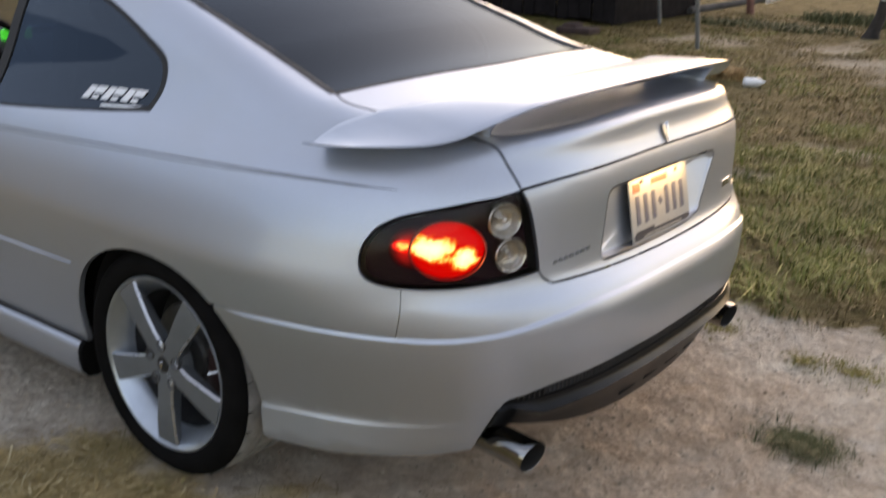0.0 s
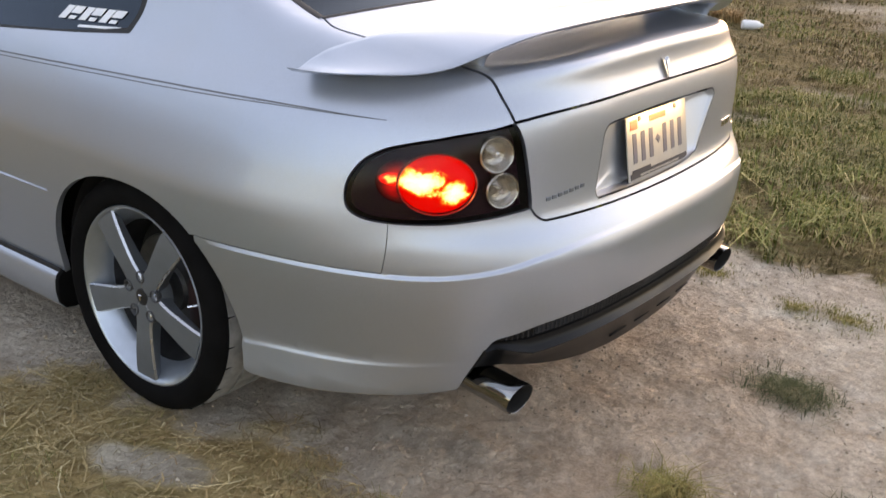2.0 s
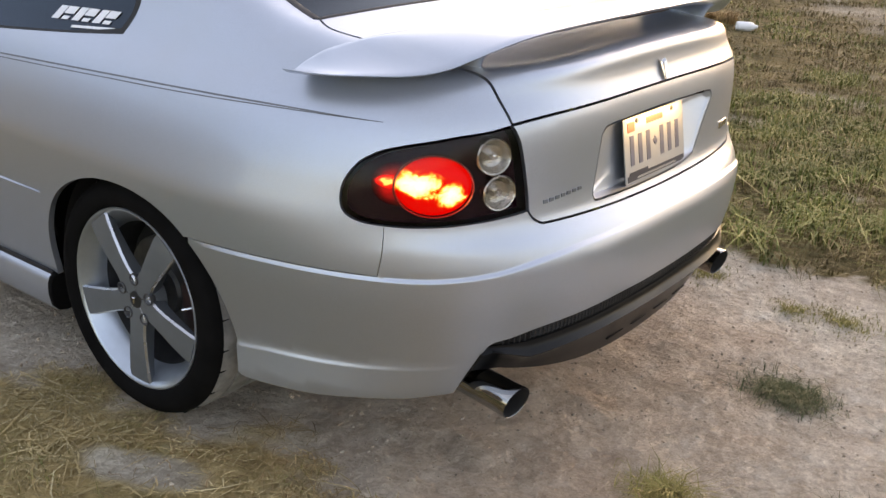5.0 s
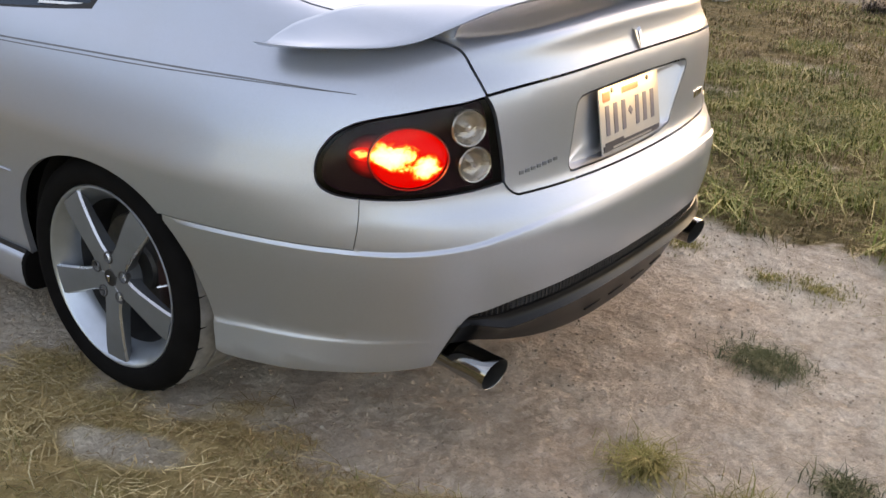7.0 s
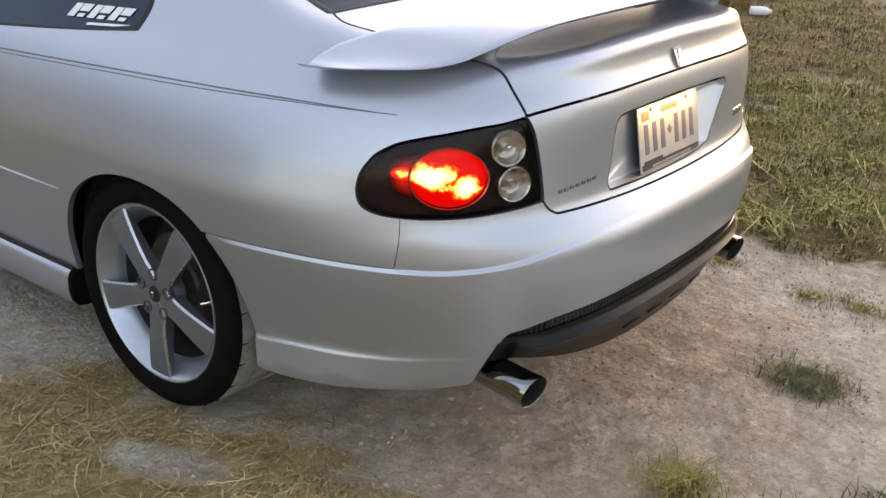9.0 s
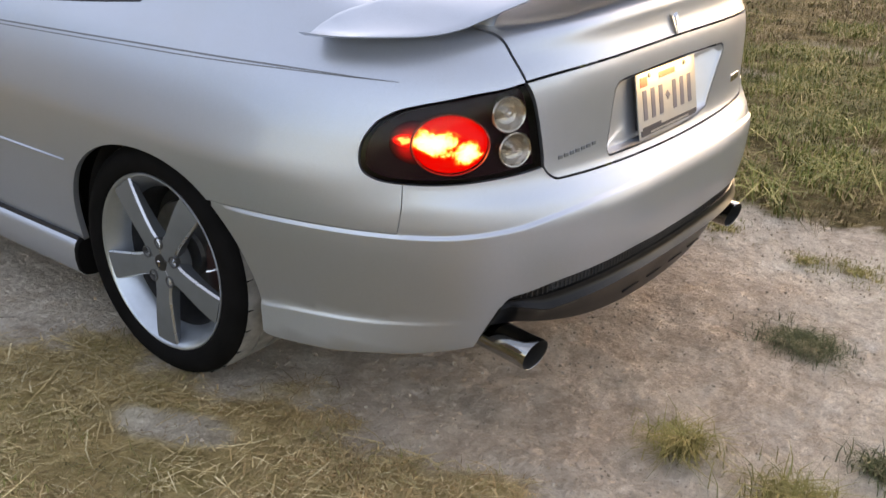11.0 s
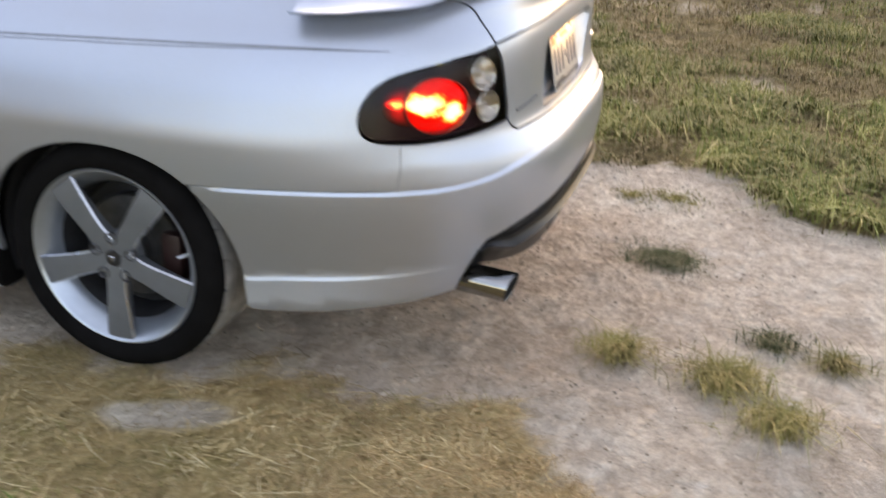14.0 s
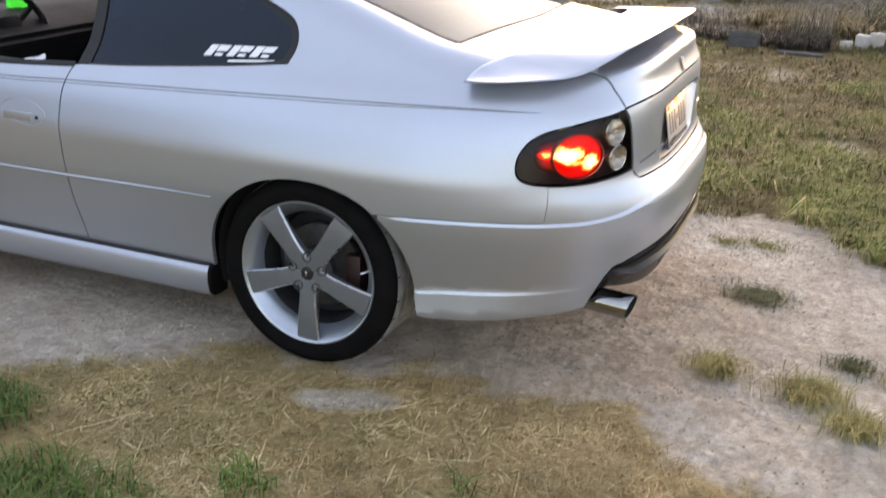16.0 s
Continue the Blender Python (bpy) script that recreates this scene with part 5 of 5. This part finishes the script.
def blades(name, pos, length, width, lean, mat, label, flat=0.0, category="grass"):
    """Many thin bent blades as one mesh; flat lays them down."""
    n = len(pos)
    ang = rng.uniform(0, 2 * math.pi, n)
    dirv = np.stack([np.cos(ang), np.sin(ang), np.zeros(n)], 1)
    side = np.stack([-np.sin(ang), np.cos(ang), np.zeros(n)], 1)
    L = length * rng.uniform(.55, 1.25, n)
    W = width * rng.uniform(.6, 1.3, n)
    ln = lean * rng.uniform(.2, 1.4, n)
    up = np.array([0, 0, 1.0])
    c1 = pos + (dirv * (ln * .25)[:, None] + up * (1 - flat)) * (L * .5)[:, None]
    tip = pos + (dirv * ln[:, None] + up * (1 - flat) * np.clip(1 - .35 * ln, .1, 1)[:, None]) * L[:, None]
    if flat:
        c1 = (pos + tip) * .5 + side * (L * rng.normal(0, .03, n))[:, None]
        base = pos[:, 2].copy()
        pos = pos.copy()
        pos[:, 2] = base + rng.uniform(.0, .014, n)
        tip[:, 2] = base + rng.uniform(.0, .016, n)
        c1[:, 2] = (pos[:, 2] + tip[:, 2]) * .5 + rng.uniform(0, .004, n)
    v = np.empty((n, 5, 3))
    v[:, 0], v[:, 1] = pos - side * W[:, None] * .5, pos + side * W[:, None] * .5
    v[:, 2], v[:, 3] = c1 - side * W[:, None] * .42, c1 + side * W[:, None] * .42
    v[:, 4] = tip
    me = bpy.data.meshes.new(name)
    o = (np.arange(n) * 5)[:, None]
    loops = np.concatenate([o + np.array([[0, 1, 3]]), o + np.array([[0, 3, 2]]), o + np.array([[2, 3, 4]])], 1).ravel()
    me.vertices.add(n * 5)
    me.vertices.foreach_set("co", v.ravel())
    me.loops.add(n * 9)
    me.loops.foreach_set("vertex_index", loops.astype(np.int32))
    me.polygons.add(n * 3)
    me.polygons.foreach_set("loop_start", np.arange(0, n * 9, 3, dtype=np.int32))
    me.polygons.foreach_set("loop_total", np.full(n * 3, 3, dtype=np.int32))
    me.update(calc_edges=True)
    return tagged(part(name, me, mat), label, category, kind="stuff")


def scatter(n, x0, x1, y0, y1, dens):
    out = []
    for x, y in zip(rng.uniform(x0, x1, n), rng.uniform(y0, y1, n)):
        if rng.random() < dens(x, y):
            out.append((x, y, height(x, y) - .003))
    return np.array(out)


def straw_dens(x, y):
    """Matted straw with thin places, thinning out away from the track."""
    if y > 0:
        return 0
    edge = min(1.0, (y + 3.4) / .8, (x + 2.8) / .9, (3.2 - x) / .8)
    return max(0.0, edge) * cover(x, y) * max(.35, min(1.0, .85 + 1.4 * fbm(x, y, 3.4) + .6 * fbm(x, y, 9.0)))


def green_spot(x, y):
    v = 0.0
    for cx, cy, r in ((-.32, -1.93, .25), (-.10, -1.91, .22), (-.72, -1.62, .18), (.25, -1.61, .11), (.78, -1.38, .06), (-.9, -2.1, .5), (-.15, -2.2, .4)):
        v = max(v, 1 - (math.hypot(x - cx, y - cy) / r))
    return max(0, min(1, v * 1.5 + 0.7 * fbm(x, y, 4.0) - .1)) if v > 0 else 0


def grass_dens(x, y):
    return cover(x, y) if y > 0 else 0


def green_dens(x, y):
    k = fbm(x, y, 1.1) * .9 + .42 - .13 * max(0, y - 2.6)
    return grass_dens(x, y) * max(0.0, min(1, k * 1.6)) * (.25 + .75 * (fbm(x, y, 7.0) > -.08))


BROWN_STRAW = blade_material("brown_straw", [(0.0, (.23, .145, .075)), (.5, (.42, .285, .145)), (.85, (.57, .41, .225)), (1.0, (.72, .56, .34))])


def brown_dens(x, y):
    return straw_dens(x, y) * max(0.0, min(1.0, .35 + 1.2 * fbm(x + 5, y, 2.0) + .8 * min(.6, x - .25)))


def mat_dens(x, y):
    return straw_dens(x, y) * max(.2, min(1.0, .7 + 1.5 * fbm(x - 3, y + 2, 2.6)))


OLIVE_TURF = blade_material("olive_turf", [(0.0, (.16, .135, .05)), (.5, (.285, .235, .095)), (.85, (.22, .225, .07)), (1.0, (.42, .345, .16))])
SOUTH = (-2.8, 3.2, -3.4, -.58)
blades("brown_litter", scatter(120000, *SOUTH, brown_dens), .065, .0019, 1.0, BROWN_STRAW, "brown broken straw and dead roots", flat=1.0, category="straw")
blades("brown_turf", scatter(40000, *SOUTH, brown_dens), .036, .0028, 1.9, BROWN_STRAW, "dead brown grass standing in the straw")
blades("long_straw", scatter(4400, *SOUTH, lambda x, y: mat_dens(x, y) * (1.0 if x < .6 else .5)), .20, .0034, 1.0, STRAW, "long pale stalks lying loose", flat=1.0, category="straw")
blades("straw_litter", scatter(72000, *SOUTH, mat_dens), .07, .0022, 1.0, STRAW, "loose dry straw lying on the soil", flat=1.0, category="straw")
blades("dry_turf", scatter(150000, *SOUTH, lambda x, y: straw_dens(x, y) * (.4 + .6 * (fbm(x, y, 3.1) > 0))), .055, .0022, 1.0, TURF, "short trampled dry grass", flat=1.0)
blades("olive_turf", scatter(45000, *SOUTH, lambda x, y: straw_dens(x, y) * max(0.0, min(1.0, .35 + 1.8 * fbm(x + 9, y, 2.2) - .4 * min(1.0, max(0.0, x))))), .030, .0028, 1.8, OLIVE_TURF, "dull olive grass growing through the straw")
blades("green_turf", scatter(52000, -2.4, 1.2, -3.2, -1.1, lambda x, y: cover(x, y) * green_spot(x, y)), .075, .0048, 1.5, FRESH, "small patches of fresh green grass")
def clumps(n, per, spread, x0, x1, y0, y1, dens):
    """Places gathered in small clumps."""
    c = scatter(n, x0, x1, y0, y1, dens)
    k = rng.poisson(per, len(c))
    p = np.repeat(c, k, 0)
    s = np.repeat(spread * rng.uniform(.5, 1.6, len(c)), k)
    p[:, 0] += rng.normal(0, 1, len(p)) * s
    p[:, 1] += rng.normal(0, 1, len(p)) * s
    p[:, 2] = [height(px, py) - .003 for px, py in p[:, :2]]
    return p


def dry_dens(x, y):
    return grass_dens(x, y) * (.35 + .65 * (fbm(x, y, 2.3) > -.1))


def gaps(x, y):
    """Uneven standing of the yard grass: thick tussocks and worn hollows."""
    return max(0.04, min(1.0, .55 + 1.7 * fbm(x, y + 4, 2.7) + .8 * fbm(x, y, 8.5)))


blades("yard_grass", clumps(11500, 19, .045, -2.4, 3.6, 1.0, 5.4, lambda x, y: green_dens(x, y) * gaps(x, y)), .105, .0062, 1.9, GREEN_GRASS, "green lawn grass in uneven tufts")
EDGE_GRASS = blade_material("edge_grass", [(0.0, (.12, .155, .035)), (.5, (.205, .235, .062)), (.85, (.31, .31, .10)), (1.0, (.44, .38, .17))])
blades("edge_grass", clumps(2600, 9, .05, -1.8, 3.6, 1.0, 3.0, lambda x, y: green_dens(x, y) * gaps(x, y) * min(1.0, max(0.0, 1.6 - .5 * (y - 1.0)))), .13, .0068, 2.1, EDGE_GRASS, "long fresh blades arching along the track's edge")
blades("yard_pale_grass", clumps(2300, 8, .05, -2.4, 3.6, 1.0, 5.4, lambda x, y: green_dens(x, y) * gaps(x, y)), .12, .0056, 2.1, TUFT_GRASS, "yellowing longer blades bent over the grass")
blades("yard_dry_grass", clumps(7500, 15, .055, -2.6, 3.6, 1.0, 5.4, lambda x, y: dry_dens(x, y) * gaps(x + 7, y)), .055, .0054, 2.2, DRY_GRASS, "dry brown grass among the green")
blades("yard_straw", scatter(13000, -2.4, 3.4, 1.0, 5.2, dry_dens), .07, .0036, 1.2, TURF, "pale dead stalks lying in the grass", flat=1.0)
blades("far_grass", clumps(11000, 15, .10, -7, 5.0, 5.0, 14, lambda x, y: grass_dens(x, y) * (.25 + .75 * (fbm(x, y, 1.5) > 0)) * gaps(x * .6, y * .6)), .065, .010, 2.3, DRY_GRASS, "dull brown grass further off")
blades("far_green_grass", clumps(9000, 14, .09, -7, 5.0, 4.6, 14, lambda x, y: grass_dens(x, y) * max(0, fbm(x, y, .9) * 1.5) * gaps(x * .6, y * .6)), .075, .009, 2.2, GREEN_GRASS, "greener tufts further off")


def tuft(name, x, y, r, n, h, mat, label, lean=1.7, width=.003):
    a, d = rng.uniform(0, 2 * math.pi, n), r * np.abs(rng.normal(0, .62, n)) * (1 + .35 * np.sin(3 * rng.uniform(0, 2 * math.pi) + np.arange(n) * .01))
    p = np.stack([x + d * np.cos(a), y + d * np.sin(a) * .8, np.zeros(n)], 1)
    p[:, 2] = [height(px, py) - .003 for px, py in p[:, :2]]
    ob = blades(name, p, h, width, lean, mat, label, category="weed")
    return ob


tuft("weed_patch", 1.33, .43, .10, 2300, .036, WEED, "low dark green weed on bare soil", 2.4, .0024)
tuft("grass_tuft", 1.29, -.30, .075, 520, .07, TUFT_GRASS, "tuft of half-dry grass on bare soil")
tuft("grass_tuft", 1.60, -.36, .10, 800, .075, TUFT_GRASS, "tuft of half-dry grass on bare soil")
tuft("grass_tuft", 1.72, -.08, .08, 380, .05, WEED, "thin green tuft on bare soil")
tuft("grass_tuft", 1.90, -.15, .07, 300, .07, TUFT_GRASS, "thin tuft on bare soil")
tuft("grass_tuft", 1.75, -.55, .09, 500, .08, TUFT_GRASS, "tuft of half-dry grass on bare soil")
tuft("dry_strip", 1.12, 1.04, .10, 350, .024, TUFT_GRASS, "thin strip of trampled dry grass", 1.3)
tuft("dry_strip", 1.30, 1.06, .13, 450, .026, TUFT_GRASS, "thin strip of trampled dry grass", 1.3)
tuft("dry_strip", .74, 1.14, .10, 450, .03, TUFT_GRASS, "thin strip of trampled dry grass", 1.2)

# pebbles and crumbs of soil on the track
STONE = blade_material("pebble", [(0.0, (.30, .235, .18)), (.5, (.40, .33, .265)), (.85, (.50, .43, .36)), (1.0, (.56, .50, .44))])
cube = np.array([(1, 0, 0), (-1, 0, 0), (0, 1, 0), (0, -1, 0), (0, 0, 1), (0, 0, -1)], float)
octa = np.array([(0, 2, 4), (2, 1, 4), (1, 3, 4), (3, 0, 4), (2, 0, 5), (1, 2, 5), (3, 1, 5), (0, 3, 5)])
pv, pf = [], []
for i in range(19000):
    x, y = rng.uniform(-.9, 2.6), rng.uniform(-1.25, 1.5)
    if cover(x, y) > .35 or fbm(x, y, 1.7) < rng.uniform(-.5, .3):
        continue
    r = .0014 + .0075 * rng.random() ** 5.0
    m = np.array(Euler(rng.uniform(0, 6, 3)).to_matrix()) * np.array([1, .85, .75])
    v = (cube * rng.uniform(.7, 1.25, (6, 1))) @ m.T * r + np.array([x, y, height(x, y) - r * .1])
    pf += (octa + 6 * len(pv)).tolist()
    pv.append(v)
me = bpy.data.meshes.new("pebbles")
me.from_pydata(np.concatenate(pv).tolist(), [], pf)
tagged(part("pebbles", smooth(me, 60), STONE), "small pale pebbles and soil crumbs on the track", "pebbles", kind="stuff")


# ---- far yard ----
WOOD_DARK = plain("dark_timber", (.012, .010, .010), .9, vary=.4, scale=6, bumpy=.004)
WOOD_DARK.node_tree.nodes["Principled BSDF"].inputs["Specular IOR Level"].default_value = 0.08
WOOD_GREY = plain("weathered_timber", (.07, .066, .06), .9, vary=.3, scale=8, bumpy=.003)
GALV = plain("galvanised_steel", (.13, .13, .12), .7, .3, vary=.15)
WHITE_PLASTIC = plain("white_plastic", (.78, .78, .77), .4, vary=.04)
CONCRETE = plain("pale_concrete", (.58, .55, .50), .9, vary=.15, scale=18, bumpy=.004)
BARK = plain("bark", (.035, .028, .023), .95, vary=.45, scale=14, bumpy=.01)
ROCK = plain("rubble", (.27, .25, .225), .95, vary=.35, scale=5, bumpy=.01)
DARK_TWIG = blade_material("dark_twig", [(0.0, (.035, .03, .027)), (.6, (.08, .068, .058)), (1.0, (.17, .15, .125))])
TWIG = blade_material("dead_twig", [(0.0, (.12, .10, .08)), (.5, (.24, .21, .165)), (1.0, (.40, .36, .29))])


def post(name, x, y, h, r, mat, label, cat):
    bm = bmesh.new()
    tube(bm, [(x, y, -.05), (x - .045 * h, y - .02 * h, h * .5), (x - .09 * h, y - .035 * h, h)], [r, r, r * .97], 12)
    return tagged(part(name, to_mesh(name, bm), mat), label, cat)


post("metal_post", -2.93, 8.86, 1.7, .026, GALV, "grey galvanised steel post standing in dry grass", "post")
post("thin_post", -4.5, 11.0, 1.3, .025, GALV, "thin pale post beside a dark shed", "post")
post("timber_post", -4.2, 13.5, 1.3, .06, plain("red_brown_timber", (.16, .07, .05), .8, vary=.3), "red-brown timber post by a fallen pole", "post")
bm = bmesh.new()
tube(bm, [(-4.75, 12.45, .10), (-4.5, 13.6, .16), (-4.35, 14.6, .2)], .055, 10)
tagged(part("fallen_pole", to_mesh("fallen_pole", bm), WOOD_GREY), "long pale pole lying in the grass", "pole")
bm = bmesh.new()
tube(bm, [(-4.3, 14.4, .2), (-4.2, 15.6, .3)], .07, 10)
tagged(part("white_pipe", to_mesh("white_pipe", bm), WHITE_PLASTIC), "short white pipe lying beside the pole", "pipe")

# dark shed: planks on a frame under a low roof
shed = tagged(new("shed"), "low dark timber shed at the edge of the yard", "shed")
for i in range(30):
    x = -10.4 + .19 * i
    bm = bmesh.new()
    box(bm, (x, 10.25 + .012 * math.sin(i * 2.3), .82 + .02 * math.sin(i * 1.7)), (.178, .025, 1.5), .004)
    part("plank", bm, WOOD_DARK, shed)
bm = bmesh.new()
box(bm, (-7.6, 11.6, 1.66), (6.2, 3.2, .06), .01)
part("roof", bm, WOOD_DARK, shed)
for x in (-10.4, -4.85):
    bm = bmesh.new()
    box(bm, (x, 11.6, .82), (.05, 2.7, 1.6), .01)
    part("side_wall", bm, WOOD_DARK, shed)
bm = bmesh.new()
box(bm, (-7.6, 13.0, .82), (5.5, .05, 1.6), .01)
part("rear_wall", bm, WOOD_DARK, shed)
RUST = plain("rusty_metal", (.035, .017, .013), .85, vary=.4, scale=9)
bm = bmesh.new()
box(bm, (-4.72, 9.15, .05), (.5, .3, .10), .03)
box(bm, (-4.8, 9.15, .11), (.2, .2, .06), .02)
tagged(part("rusty_trough", to_mesh("rusty_trough", bm), RUST), "low rusty metal trough before the shed", "trough")

# white bottle on its side
bm = lathe([(0, 0), (.042, 0), (.047, .01), (.047, .13), (.038, .165), (.019, .19), (.019, .212), (0, .213)], pose(-1.51, 6.78, .042, 0, 0, -56) @ Matrix.Scale(.9, 4), 20)
bottle = tagged(part("plastic_bottle", to_mesh("plastic_bottle", bm), WHITE_PLASTIC), "white plastic bottle lying on dry grass", "bottle")


def twigs(name, x, y, rx, ry, h, n, mat, label, lean=1.0, width=.006, cat="brush"):
    a, d = rng.uniform(0, 2 * math.pi, n), np.sqrt(rng.uniform(0, 1, n))
    p = np.stack([x + rx * d * np.cos(a), y + ry * d * np.sin(a), np.zeros(n)], 1)
    p[:, 2] = [height(px, py) - .003 for px, py in p[:, :2]]
    return blades(name, p, h, width, lean, mat, label, category=cat)


twigs("brown_bush", -1.78, 7.05, .16, .12, .15, 800, BROWN_STRAW, "small dead brown bush beside a bottle", 1.0, .007)
twigs("dead_weeds", .85, 7.2, .35, .15, .22, 1000, DARK_TWIG, "dark dead weeds", 1.5, .008)
twigs("tall_weeds", 1.0, 7.5, .22, .2, .62, 170, TWIG, "tall brown dead weeds with dark stems", 1.1, .007)
twigs("tall_weeds", .95, 8.2, .7, .4, .38, 1500, DRY_GRASS, "tall dry weeds", 1.8, .010)
twigs("dead_weeds", .1, 7.4, .45, .2, .2, 900, DARK_TWIG, "dark dead weeds", 1.6, .008)
twigs("tall_weeds", 2.2, 8.6, .8, .6, .40, 1900, WEED, "dull green weeds behind rubble", 1.7, .014)
twigs("tall_weeds", -3.3, 11.9, 1.2, .4, .14, 1100, WEED, "dull green weeds by the fallen pole", 1.6, .012)
twigs("tall_weeds", -2.4, 13.6, 1.0, .6, .18, 1300, WEED, "dull green weeds at the yard's edge", .6, .014)


def rubble(name, x, y, sx, sy, sz, label, mat=None, seed=0, cat="rock"):
    bm = bmesh.new()
    bmesh.ops.create_icosphere(bm, subdivisions=3, radius=1)
    for v in bm.verts:
        f = 1 + .42 * noise.noise((v.co.x * 1.9 + seed, v.co.y * 1.9, v.co.z * 1.9)) + .22 * noise.noise((v.co.x * 4.3, v.co.y * 4.3 + seed, v.co.z * 4.3))
        v.co = Vector((v.co.x * sx * f + x, v.co.y * sy * f + y, max(-.05, v.co.z * sz * f + sz * .3) + height(x, y)))
    return tagged(part(name, to_mesh(name, bm, 35), mat or ROCK), label, cat, "rubble along the yard edge")


for i in range(54):
    x, y = -.6 + 4.2 * rng.random(), 8.7 + 3.3 * rng.random()
    s = .04 + .11 * rng.random() ** 1.6
    rubble("rubble_stone", x, y, s * 1.3, s, s * .7, "grey broken rubble stone in dead weeds", None, i)
for i in range(14):
    x, y = -.2 + 3.6 * rng.random(), 8.4 + 3.4 * rng.random()
    twigs("dead_brush", x, y, .5, .3, .24, 520, TWIG, "grey dead brush among rubble", 1.7, .009)

# broken concrete blocks, board box, stump, trunk
for x, y, w, d, h, t in ((1.32, 7.50, .115, .10, .085, 6), (1.47, 7.56, .12, .11, .15, -18), (1.60, 7.72, .12, .11, .16, 30)):
    bm = bmesh.new()
    box(bm, (0, 0, h / 2), (w, d, h), .012)
    for v in bm.verts:
        v.co += Vector(noise.noise_vector(v.co * 12 + Vector((x * 9, y, 0)))) * .012
    bm.transform(pose(x, y, -.01, 0, 0, t))
    tagged(part("concrete_block", to_mesh("concrete_block", bm), CONCRETE), "pale broken concrete block in the weeds", "block", "blocks by the trunk")
crate = tagged(new("board_box"), "weathered grey board box sunk in grass", "box")
for i in range(3):
    bm = bmesh.new()
    box(bm, (0, -.10, .03 + .048 * i), (.30, .02, .045), .003)
    bm.transform(pose(.40, 6.85, 0, -14, 0, 6))
    part("board", bm, WOOD_GREY, crate)
for sx in (-.14, .14):
    bm = bmesh.new()
    box(bm, (sx, .0, .07), (.02, .2, .14), .003)
    bm.transform(pose(.40, 6.85, 0, 0, 0, 6))
    part("end_board", bm, WOOD_GREY, crate)
bm = bmesh.new()
box(bm, (.95, 6.75, .02), (.42, .09, .025), .004)
tagged(part("loose_board", bm, WOOD_GREY), "grey loose board on the ground", "board")
tree = tagged(new("tree"), "dark bare trunk of a dead tree", "tree")
bm = bmesh.new()
tube(bm, [(1.80, 7.35, -.05), (1.80, 7.35, .10), (1.82, 7.36, .5), (1.78, 7.40, 1.2), (1.86, 7.42, 2.0), (1.84, 7.4, 2.6)], [.17, .13, .11, .10, .085, .06], 12)
for v in bm.verts:
    v.co += Vector(noise.noise_vector(v.co * 7)) * .018
part("trunk", to_mesh("trunk", bm), BARK, tree)
for a, z, l in ((20, 1.5, .8), (140, 1.8, .7), (250, 2.1, .6), (320, 2.4, .6)):
    bm = bmesh.new()
    c, s = math.cos(radians(a)), math.sin(radians(a))
    tube(bm, [(1.83, 7.41, z), (1.83 + c * l * .5, 7.41 + s * l * .5, z + .25), (1.83 + c * l, 7.41 + s * l, z + .7)], [.045, .03, .008], 8)
    part("limb", to_mesh("limb", bm), BARK, tree)
bm = bmesh.new()
tube(bm, [(-1.85, 11.75, -.03), (-1.83, 11.75, .08), (-1.76, 11.75, .3), (-1.74, 11.76, .5)], [.13, .085, .07, .065], 10)
for v in bm.verts:
    v.co += Vector(noise.noise_vector(v.co * 8)) * .03
tagged(part("tree_stump", to_mesh("tree_stump", bm), BARK), "dark old stump standing in the yard", "stump")
bm = lathe([(0, 0), (.05, 0), (.06, .01), (.06, .09), (.05, .10), (0, .10)], pose(-1.72, 11.76, .5, 90, 0, 0), 14)
tagged(part("white_tin", to_mesh("white_tin", bm), WHITE_PLASTIC), "small white tin on top of a stump", "tin")


# plain unseen wall behind the camera, added to close the place and darken reflections
WALL = plain("unseen_wall_dark", (.055, .053, .05), .9, vary=.25, scale=3)
bm = bmesh.new()
outline_xz = [(-17, -.1), (-4.6, -.1), (-4.5, 2.0), (-5.5, 2.95), (-7.0, 3.7), (-9.9, 4.25), (-17, 5.8)]
loft(bm, [[(x, -7.5, z) for x, z in outline_xz], [(x, -7.8, z) for x, z in outline_xz]])
tagged(part("unseen_wall", to_mesh("unseen_wall", bm, 20), WALL), "plain dark wall, unseen, added to darken reflections in the car", kind="structure")
